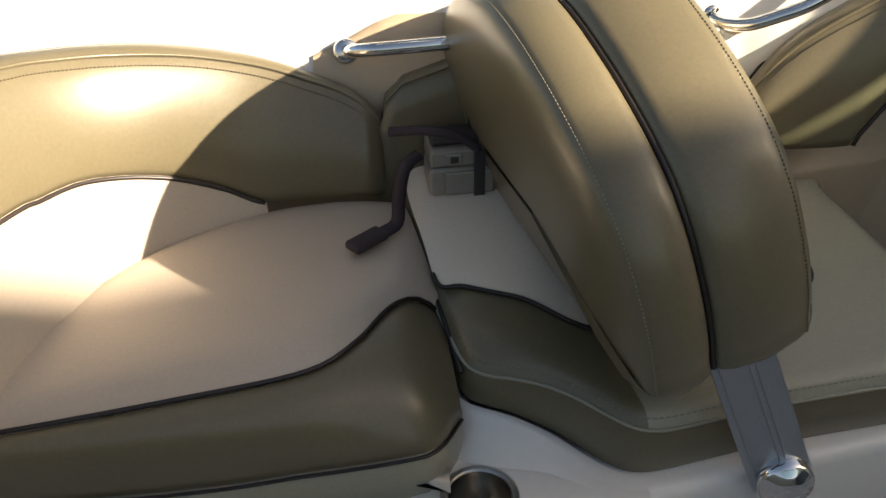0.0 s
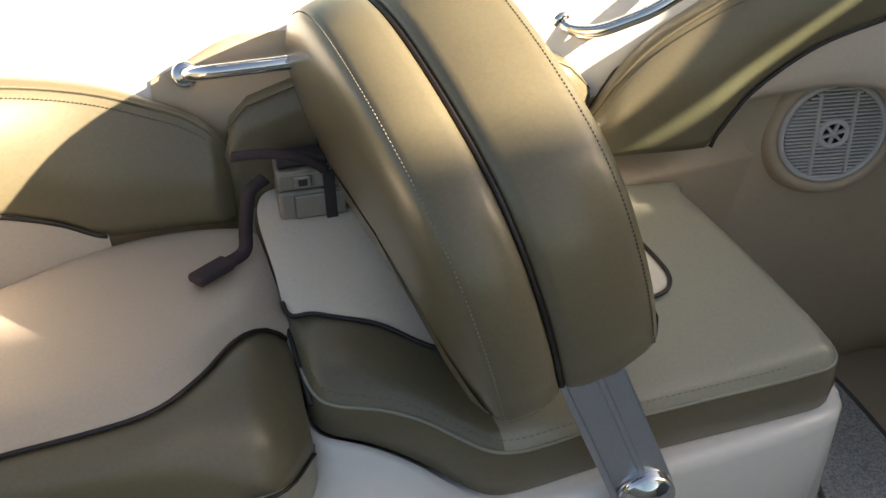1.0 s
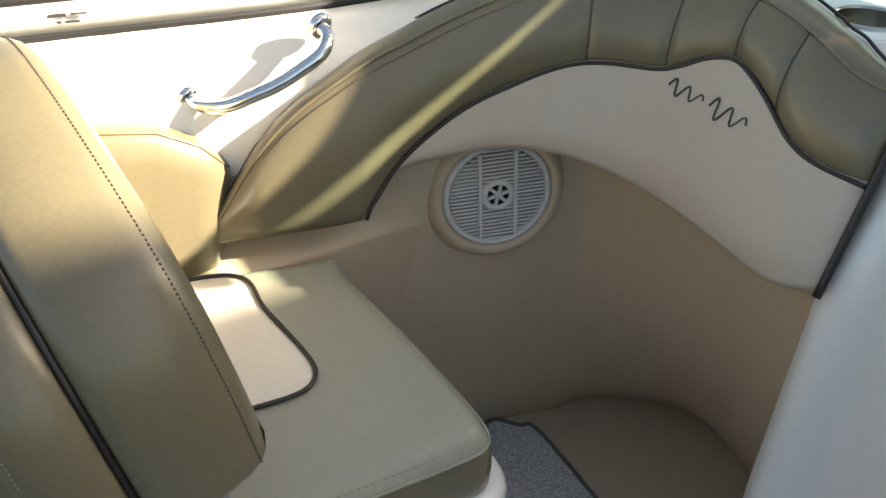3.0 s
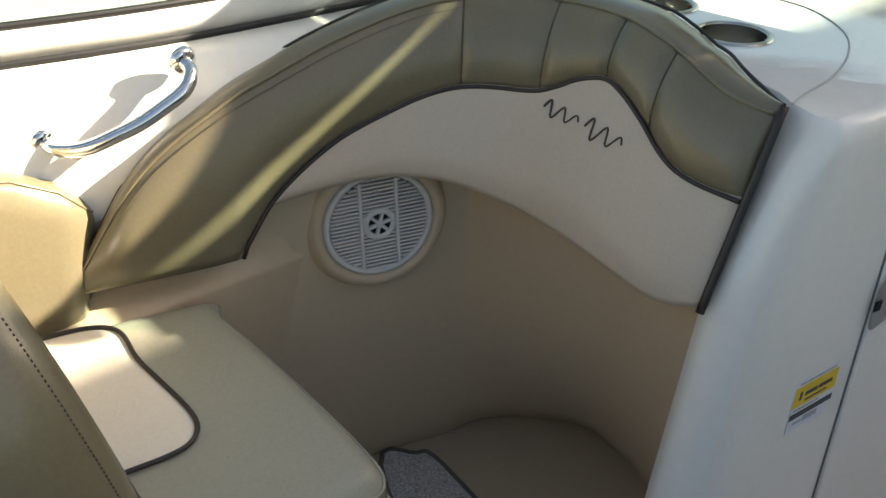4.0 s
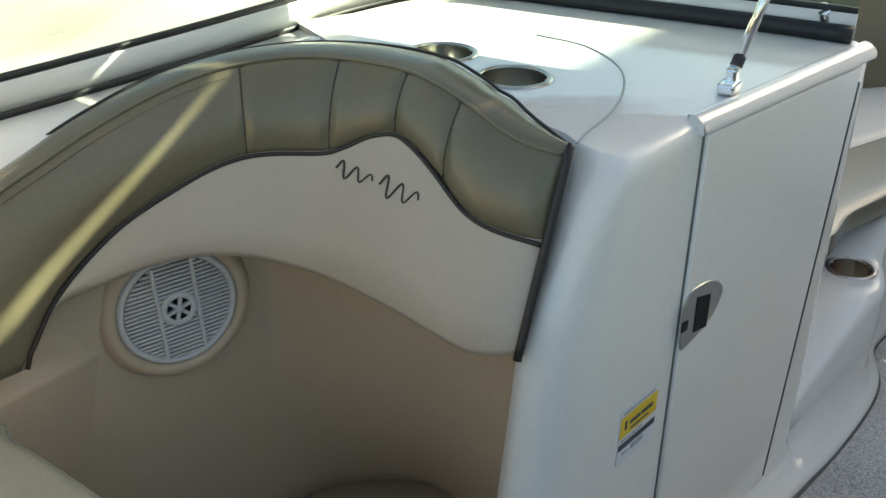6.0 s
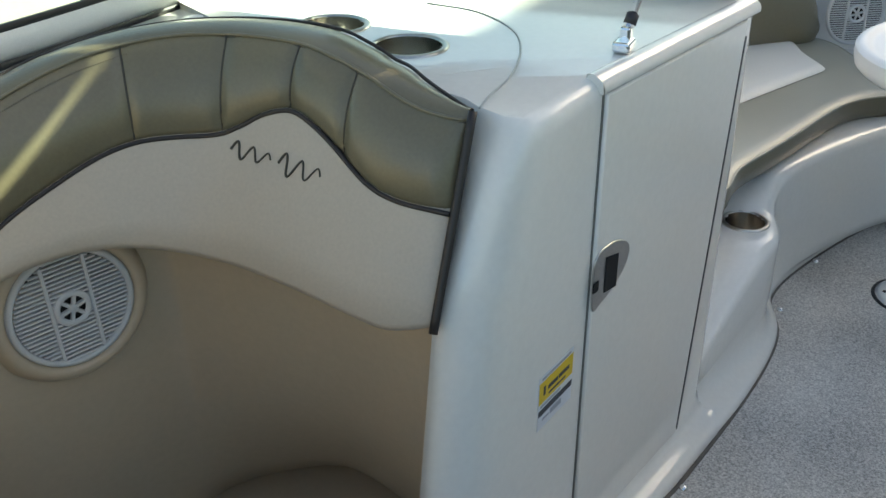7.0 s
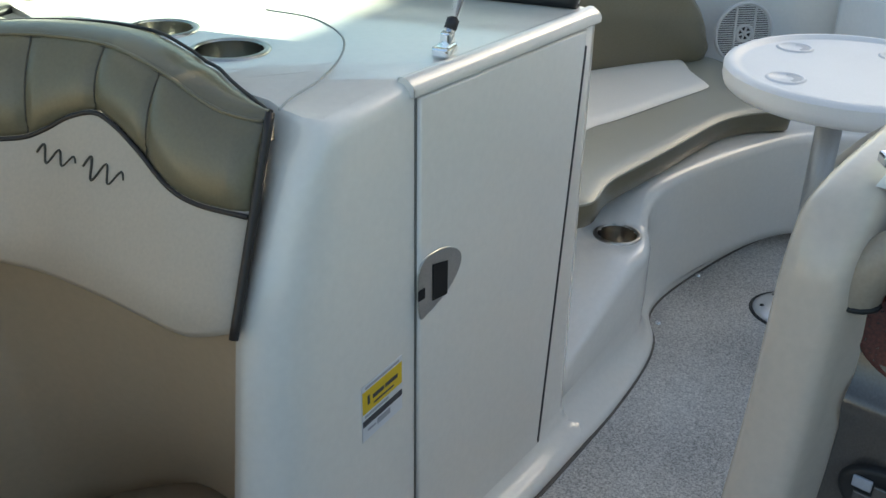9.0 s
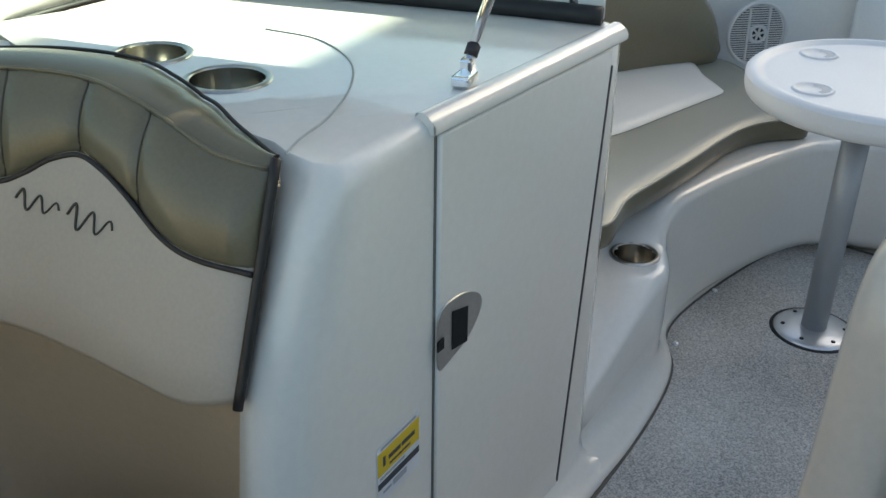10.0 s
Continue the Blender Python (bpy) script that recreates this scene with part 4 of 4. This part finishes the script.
for x0, x1, z0, z1 in ((0.008, 0.086, 0.091, 0.095), (0.006, 0.060, 0.041, 0.045), (0.034, 0.064, 0.012, 0.022), (0.012, 0.030, 0.014, 0.018)):
    part("print", on_label(x0, x1, z0, z1, 0.0018), BLUEGREY, label, "grey printed bar")


def speaker(m, label, tilt_frame=True):
    """A round louvred speaker facing +z of m."""
    ob = thing("speaker", label, "speaker", "boat speakers")
    part("rim", lathe([(0.0895, -0.004), (0.092, 0.003), (0.096, 0.004), (0.100, 0.002), (0.102, -0.006)], None, 56), PLASTIC, ob, "white plastic rim")
    part("cone", lathe([(0.0, -0.012), (0.09, -0.010)], None, 40), material("dark cone", (0.045, 0.038, 0.032), 0.8), ob, "dark cone behind the louvres")
    for k in range(-12, 13):
        y = k * 0.0072
        w = math.sqrt(max(0, 0.0895 ** 2 - y * y))
        g = math.sqrt(max(0, 0.030 ** 2 - y * y))
        for x0, x1 in ((-w, -0.036), (-0.030, -g), (g, 0.030), (0.036, w)):
            if x1 - x0 > 0.003:
                part("louvre", box(x0, x1, y - 0.0018, y + 0.0018, -0.004, 0.003, 0.0008, None, 1), PLASTIC, ob)
    for x in (-0.033, 0.033):
        part("bar", box(x - 0.003, x + 0.003, -0.083, 0.083, -0.004, 0.004, 0.001, None, 1), PLASTIC, ob)
    hub = part("hub", lathe([(0.020, 0.002), (0.022, 0.006), (0.028, 0.006), (0.031, 0.002), (0.031, -0.004)], None, 32), PLASTIC, ob)
    part("badge", lathe([(0.0, 0.006), (0.007, 0.006), (0.008, 0.0)], None, 16), PLASTIC, hub)
    for k in range(6):
        part("spoke", box(0.007, 0.022, -0.0028, 0.0028, -0.002, 0.005, 0.0006, pose(0, 0, 0, 0, 0, k * 60 + 15), 1), PLASTIC, hub)
    ob.matrix_basis = m
    return ob


def facing(place, normal):
    z = Vector(normal).normalized()
    x = Vector((0, 0, 1)).cross(z).normalized()
    m = Matrix((x, z.cross(x), z)).transposed().to_4x4()
    return Matrix.Translation(place) @ m


SPK, SPKN = (0.962, 1.464, 0.588), (-0.06, -0.997, 0.03)
SMALL = Matrix.Scale(0.95, 4)
speaker(facing(SPK, SPKN) @ pose(0, 0, 0, 0, 0, 2) @ SMALL, "round off-white louvred speaker in a moulded recess")
structure("trim", lathe([(0.0965, -0.004), (0.100, 0.003), (0.106, 0.005), (0.114, 0.003), (0.121, -0.006), (0.128, -0.02)], facing(SPK, SPKN), 56), LINER, "beige moulded ring round the speaker", "trim")
speaker(facing((3.60, 1.43, 0.515), (-0.62, -0.78, 0.05)), "round white louvred speaker on the bow side")


def grab_rail(a, b, inward, label):
    """A bent chrome rail between two posts."""
    a, b, inward = Vector(a), Vector(b), Vector(inward)
    ob = thing("grab_rail", label, "grab rail", "side grab rails")
    d = (b - a).normalized()
    pts = [a + inward * 0.0, a + inward * 0.45 + d * 0.008, a + inward * 0.85 + d * 0.035, a + inward + d * 0.08, (a + b) / 2 + inward * 1.05, b + inward - d * 0.08, b + inward * 0.85 - d * 0.035, b + inward * 0.45 - d * 0.008, b]
    part("bar", tube(spline(pts, 8), 0.0108, 16), CHROME, ob, "polished chrome bar")
    for p in (a, b):
        part("flange", lathe([(0.0, 0.004), (0.016, 0.004), (0.020, 0.0), (0.021, -0.008)], facing(p, inward), 24), CHROME, ob)
    return ob


grab_rail((0.478, 1.50, 0.800), (0.680, 1.497, 0.893), (0.022, -0.050, -0.014), "polished chrome grab rail on the sunlit side deck")
grab_rail((-0.110, 1.40, 0.792), (0.130, 1.425, 0.800), (0.012, -0.050, 0.020), "polished chrome grab rail above the side backrest")

cam_dark = material("dark camcorder plastic", (0.035, 0.03, 0.033), 0.4, vary=0.1)
strut = thing("support_rod", "slim chrome windshield support rod on a swivel foot", "support rod")
FOOT_R = Vector((1.655, 1.002, 0.9215))
part("foot", joined([box(-0.030, 0.012, -0.013, 0.013, 0, 0.016, 0.004, Matrix.Translation(FOOT_R) @ pose(0, 0, 0, 0, 0, 20)), box(-0.010, 0.014, -0.008, 0.008, 0.012, 0.034, 0.004, Matrix.Translation(FOOT_R) @ pose(0, 0, 0, 0, 0, 20))]), CHROME, strut, "chrome swivel foot")
TOP_R = FOOT_R + Vector((0.115, -0.005, 0.26))
part("rod", tube([FOOT_R + Vector((0, 0, 0.024)), TOP_R], 0.0075, 14), CHROME, strut, "chrome rod")
part("collar", tube([FOOT_R.lerp(TOP_R, 0.05) + Vector((0, 0, 0.022)), FOOT_R.lerp(TOP_R, 0.11) + Vector((0, 0, 0.02))], 0.0095, 14), cam_dark, strut, "dark collar")

# ---- windshield ----
shield = tagged(thing("windshield", "aluminium-framed tinted wraparound windshield with black gaskets", "windshield"), kind="structure")
run = [p for p in SHIELD if p.x > -0.22 or p.y < 1.4]
way = []
for i, p in enumerate(run):
    a, b = run[max(0, i - 1)], run[min(len(run) - 1, i + 1)]
    t = Vector((b.x - a.x, b.y - a.y, 0)).normalized()
    way.append(Vector((t.y, -t.x, 0)))


def band(z0, z1, d0, d1, proud=0.0):
    """A strip that follows the windshield line between two heights; d: how far it leans inboard."""
    rows = []
    for p, n in zip(run, way):
        rise = min(1.0, max(0.0, (p.x + 0.24) / 0.28)) if p.y > 1.3 else 1.0
        lo, hi = p + n * d0 + Vector((0, 0, z0 * (rise if z0 > 0.1 else 1))), p + n * d1 + Vector((0, 0, z1 * (rise if z1 > 0.1 else 1)))
        rows.append([lo - n * 0.006, lo + n * (0.004 + proud), hi + n * (0.004 + proud), hi - n * 0.006])
    return sheet(rows, True, False, True)


WS_ALU = material("pale painted aluminium", (0.74, 0.73, 0.70), 0.3, 0.0, vary=0.03)
part("gasket", band(-0.004, 0.006, 0.002, 0.002, 0.004), BLACK, shield, "black lower gasket")
part("sill", band(0.006, 0.048, 0.0, 0.004, 0.002), WS_ALU, shield, "pale aluminium sill")
part("gasket", band(0.048, 0.058, 0.004, 0.006, 0.0), BLACK, shield, "black glazing gasket")
rows = [[p + n * 0.006 + Vector((0, 0, 0.056)), p + n * 0.17 * (min(1.0, max(0.02, (p.x + 0.24) / 0.28)) if p.y > 1.3 else 1) + Vector((0, 0, 0.058 + 0.40 * (min(1.0, max(0.0, (p.x + 0.24) / 0.28)) if p.y > 1.3 else 1)))] for p, n in zip(run, way)]
pane = part("pane", sheet(rows), TINT, shield, "tinted glass")
def climb(p):
    """The header's rise and thickness where it crosses the front."""
    if p.x < 1.6:
        return Vector(), 0.038
    return Vector((0, 0, max(-0.03, min(0.035, 0.3 * (p.y - 1.23))))), max(0.026, min(0.062, 0.028 + 0.27 * (p.y - 1.17)))


part("header", tube([r[1] + climb(p)[0] for r, p in zip(rows, run)], [climb(p)[1] for p in run], 10), WS_ALU, shield, "aluminium header rail")
def lift(p):
    return max(-0.01, min(0.05, 0.15 * (p.y - 1.09)))


# Added black band: its top edge trims the sun stripe on the backrest.
low_bar = [(p, n) for p, n in zip(run, way) if p.x > 1.75]
part("sun_blocker", sheet([[p + n * d + Vector((0, 0, z)) for d, z in ((0.10, 0.20), (0.112, 0.20), (0.162, 0.372 + lift(p)), (0.15, 0.375 + lift(p)))] for p, n in low_bar], True, False, True), BLACK, shield, "black band for a folded window, added to block sun")
part("gasket", tube([p + n * 0.016 + Vector((0, 0, 0.014)) for p, n in low_bar], 0.016, 8), BLACK, shield, "thick black front gasket")
part("hinge", joined([box(-0.03, 0.02, -0.03, 0.03, 0.0, 0.016, 0.004, Matrix.Translation((2.045, 1.085, 0.935)) @ pose(0, 0, 0, 0, -20, -20)), box(-0.02, 0.01, -0.02, 0.02, 0.012, 0.04, 0.004, Matrix.Translation((2.045, 1.09, 0.935)) @ pose(0, 0, 0, 0, -20, -20))]), CHROME, shield, "chrome hinge block")
part("maker_mark", joined([box(0.30 + dx, 0.30 + dx + w, 1.5318, 1.534, 0.922 + dz, 0.922 + dz + h, 0, None) for dx, w, dz, h in ((0, 0.028, 0.006, 0.005), (0.034, 0.022, 0.008, 0.0025), (0.014, 0.006, -0.003, 0.003), (0.025, 0.02, -0.003, 0.003))]), INK, shield, "small dark printed bars")

# ---- helm, seen past the walkway ----
helm = thing("helm_console", "cream moulded helm console with dark switch panel", "console")


EDGE_H = resample(spline([(1.47, 0, 0.0), (1.545, 0, 0.22), (1.60, 0, 0.42), (1.632, 0, 0.57), (1.648, 0, 0.72), (1.660, 0, 0.785), (1.690, 0, 0.842), (1.745, 0, 0.866), (1.84, 0, 0.880), (2.02, 0, 0.892)], 8), 70)
DEEP = []
for i in range(71):
    w = (EDGE_H[min(i + 1, 70)] - EDGE_H[max(i - 1, 0)]).normalized()
    DEEP.append(Vector((w.z, 0, -w.x)))
# rounded rib that climbs from the floor and runs on over the dash
section = ((0.475, 0.40), (0.475, 0.10), (0.474, 0.045), (0.470, 0.022), (0.460, 0.007), (0.445, 0.0), (0.425, 0.0), (0.405, 0.001), (0.393, 0.006), (0.386, 0.014), (0.380, 0.035), (0.368, 0.068), (0.36, 0.085))
part("body", sheet([[p + n * min(d, 0.03 + 0.37 * max(0.0, 1 - k / 58) if d > 0.09 else d) + Vector((0, y, 0)) for y, d in section] for k, (p, n) in enumerate(zip(EDGE_H, DEEP))]), SHELL, helm, "cream moulded rib tinted tan as bounced light")
part("dash_top", sheet([[EDGE_H[k] + Vector((0.0, y, -0.0015)) for y in (0.41, 0.37, 0.2, -0.2, -0.6, -0.95)] for k in range(71) if EDGE_H[k].x > 1.738]), GEL, helm, "cream moulded dash top")
part("side", sheet([[Vector((x, y, z)) for x, y in ((1.80, 0.473), (1.9, 0.476), (2.03, 0.468), (2.12, 0.43), (2.15, 0.36), (2.15, -0.95))] for z in (0.0, 0.4, 0.8, 0.85, 0.866)]), GEL, helm, "cream moulded side")
DARKP = material("grey-brown dash", (0.085, 0.076, 0.070), 0.2, vary=0.1, coat=0.4)


def dash_x(z):
    return float(np.interp(z, [p.z for p in EDGE_H], [p.x for p in EDGE_H])) + 0.07


part("panel", sheet([[Vector((dash_x(z) + bulge - 0.012 * (0.2 < y < 0.33) * (0.44 < z < 0.58), y, z)) for y in (0.366, 0.33, 0.30, 0.2, 0.0, -0.4, -0.95)] for z, bulge in ((0.0, 0), (0.3, 0), (0.42, 0), (0.50, 0), (0.56, -0.004), (0.585, -0.016), (0.600, -0.022), (0.615, -0.014), (0.635, 0), (0.70, 0), (0.80, 0.0), (0.84, 0.0))]), DARKP, helm, "glossy grey-brown dash face with a moulded shelf line")
BROW = material("taupe vinyl", (0.36, 0.30, 0.235), 0.35, scale=25, bump=0.1, bump_scale=900)
part("brow", tube(spline([(1.705, 0.386, 0.738), (1.702, 0.382, 0.760), (1.706, 0.368, 0.790), (1.716, 0.338, 0.816), (1.73, 0.29, 0.830), (1.735, 0.2, 0.834), (1.735, -0.2, 0.834), (1.735, -0.9, 0.834)], 6), 0.030, 16), BROW, helm, "taupe padded brow")
part("brow_seam", tube([Vector((1.703, 0.386, 0.737)) + Vector((-0.026 * math.cos(w), 0.030 * math.sin(w), -0.003 * math.cos(w))) for w in (k * 0.3 - 1.6 for k in range(12))], 0.004, 6), BLACK, helm, "dark brow edging")
WOOD = material("dark red burl", (0.060, 0.014, 0.010), 0.15, scale=30, vary=0.6, coat=0.6)
part("gauge_panel", lathe([(0.0, 0.002), (0.085, 0.002), (0.092, 0.004), (0.098, 0.0)], Matrix.Translation((dash_x(0.71) - 0.003, 0.302, 0.712)) @ pose(0, 0, 0, 0, -90, 0) @ Matrix.Diagonal((0.78, 0.85, 1, 1)), 40), WOOD, helm, "round dark red burl panel")
PODM = Matrix.Translation((dash_x(0.505) - 0.014, 0.285, 0.505)) @ pose(0, 0, 0, 0, -85, 0)
sw = part("switch_pod", lathe([(0, 0.010), (0.042, 0.010), (0.047, 0.012), (0.053, 0.009), (0.056, 0)], PODM @ Matrix.Diagonal((0.68, 1.1, 1, 1)), 36), BLACK, helm, "black oval switch pod")
RED = material("red switch", (0.45, 0.02, 0.02), 0.4)
for dz, dy, w, h, mat in ((0.011, 0.030, 0.012, 0.008, BLUEGREY), (-0.010, 0.026, 0.012, 0.008, DARKP), (0.006, 0.0, 0.016, 0.009, DARKP), (-0.015, -0.004, 0.012, 0.006, RED), (0.008, -0.030, 0.010, 0.008, BLUEGREY)):
    part("switch", box(-h, h, -w, w, 0.009, 0.014, 0.002, PODM @ Matrix.Translation((dz, dy, 0))), mat, sw)
part("tray", box(-0.012, 0.0, 0.10, 0.35, 0.385, 0.432, 0.006, Matrix.Translation((dash_x(0.41), 0, 0))), BLACK, helm, "black slot under the switches")
rod_two = copy_thing(strut, Matrix.Translation((1.775, 0.385, 0.886)) @ pose(0, 0, 0, 0, 0, -70) @ Matrix.Translation(-FOOT_R))
# Out of view; added so its tinted pane and header shade the cockpit.
starboard = thing("starboard_windshield", "unseen tinted starboard windshield, added to shade the cockpit", "windshield")
front_line = spline([(2.07, 0.47, 0.93), (2.0, 0.1, 0.93), (1.86, -0.4, 0.93), (1.6, -0.85, 0.93), (0.2, -0.95, 0.92)], 8)
part("pane", sheet([[p, p + Vector((-0.20, 0.05, 0.43))] for p in front_line]), TINT, starboard)
part("header", tube([p + Vector((-0.20, 0.05, 0.44)) for p in front_line], 0.032, 10), WS_ALU, starboard)

# ---- small things ----
for x, y in ((1.849, 0.905), (2.593, 1.085), (2.897, 1.135), (3.350, 1.055)):
    snap = tagged(part("carpet_snap", lathe([(0, 0.006), (0.006, 0.0055), (0.009, 0.002), (0.0095, 0)], Matrix.Translation((x, y, 0.006)), 16), CHROME), "small chrome snap at the carpet edge", "snap", "carpet snaps")

cam_grey = material("champagne metal", (0.34, 0.32, 0.29), 0.35, 0.5, vary=0.08)
recorder = thing("camcorder", "small grey camcorder with a dark strap lying on the seat", "camcorder")
CM = Matrix.Translation((0.060, 1.310, 0.604)) @ pose(0, 0, 0, 0, 0, 8) @ Matrix.Scale(0.93, 4)
part("body", box(-0.055, 0.055, -0.035, 0.035, 0.0, 0.052, 0.007, CM, 3), cam_grey, recorder, "champagne metal body")
part("deck", box(-0.054, 0.056, -0.036, 0.036, 0.0535, 0.086, 0.006, CM, 3), cam_grey, recorder, "champagne metal upper body")
part("screen_edge", box(-0.030, 0.052, -0.040, -0.036, 0.004, 0.046, 0.003, CM), cam_grey, recorder, "closed flip screen")
part("grip", box(-0.050, 0.050, -0.020, 0.034, 0.084, 0.098, 0.006, CM, 3), cam_dark, recorder, "dark grip")
part("port_cover", box(-0.030, 0.000, -0.040, -0.036, 0.058, 0.080, 0.003, CM), cam_grey, recorder)
part("port", box(-0.021, -0.007, -0.042, -0.038, 0.063, 0.075, 0.002, CM), cam_dark, recorder, "black square port")
part("lens", lathe([(0.0, 0.034), (0.015, 0.036), (0.018, 0.040), (0.022, 0.038), (0.023, 0.0)], CM @ Matrix.Translation((0.030, 0.0, 0.112)) @ pose(0, 0, 0, 0, 90, 30), 28), cam_dark, recorder, "round lens barrel")
part("lens_ring", lathe([(0.0225, 0.0), (0.0245, 0.002), (0.0245, 0.010), (0.0225, 0.012)], CM @ Matrix.Translation((0.030, 0.0, 0.112)) @ pose(0, 0, 0, 0, 90, 30), 28), CHROME, recorder, "bright lens ring")
part("side_strap", box(0.018, 0.036, -0.044, -0.041, 0.0, 0.088, 0.002, CM), cam_dark, recorder, "dark strap across the side")


def strap(pts, w, t=0.003):
    line = spline(pts, 8)
    rows = []
    for i, p in enumerate(line):
        d = (line[min(i + 1, len(line) - 1)] - line[max(0, i - 1)]).normalized()
        s = d.cross(Vector((0.15, -0.5, 0.85))).normalized()
        u = s.cross(d).normalized()
        rows.append([p + s * w, p + u * t, p - s * w, p - u * t])
    return sheet(rows, True, False, True)


STRAP = material("dark woven strap", (0.05, 0.035, 0.04), 0.8, scale=120, vary=0.2, bump=0.4, bump_scale=800)
part("hand_strap", strap([(0.09, 1.262, 0.690), (0.06, 1.262, 0.712), (0.01, 1.265, 0.722), (-0.045, 1.275, 0.716)], 0.009), STRAP, recorder, "dark hand strap")
part("wrist_strap", strap([(0.0, 1.262, 0.685), (-0.022, 1.24, 0.675), (-0.032, 1.225, 0.63), (-0.035, 1.20, 0.605), (-0.055, 1.175, 0.603), (-0.085, 1.145, 0.602)], 0.010), STRAP, recorder, "dark wrist strap")
part("strap_end", box(-0.034, 0.028, -0.015, 0.015, 0, 0.014, 0.005, Matrix.Translation((-0.075, 1.155, 0.598)) @ pose(0, 0, 0, 0, 0, 45), 3), STRAP, recorder, "padded strap end")

# ---- closing the boat and the yard ----
# Unseen closing walls; their sage colour lessens light bounced onto the seats.
structure("wall_starboard", sheet([[Vector((x, y, z)) for x in (-1.6, 0, 1.2, 2.2)] for y, z in ((-0.98, 0.0), (-1.0, 0.6), (-1.05, 0.88), (-1.3, 0.9), (-1.32, -0.9))]), SAGE, "unseen starboard side, sage to dim bounced light", "wall")
structure("wall_aft", sheet([[Vector((x, y, z)) for y in (-1.2, 0, 0.75, 1.3)] for x, z in ((-1.45, 0.0), (-1.5, 0.55), (-1.55, 0.75), (-1.9, 0.76), (-1.9, -0.9))]), SAGE, "unseen aft side, sage to dim bounced light", "wall")
# Unseen block added to shade the boat; its sloping edge draws the shadow line.
EDGE_MID = Vector((0.27, 0.96, 0.885)) + SUN_FROM * 8.0
EDGE_WAY = Vector((0.488, 0.653, -0.570)).normalized()
up, down = EDGE_MID - EDGE_WAY * 3.0, EDGE_MID + EDGE_WAY * 5.2
structure("shed", sheet([[Vector((p.x + dx, p.y + dy, z)) for p, z in ((down, -1.2), (down, down.z), (up, up.z), (up + Vector((-0.5, -2.2, 0)), up.z), (up + Vector((-0.5, -2.2, 0)), -1.2))] for dx, dy in ((0, 0), (2, 0.3))], True, False, True), material("pale shade caster", (0.55, 0.53, 0.48), 0.8, scale=4), "unseen pale shade caster with a sloping top edge", "shed")
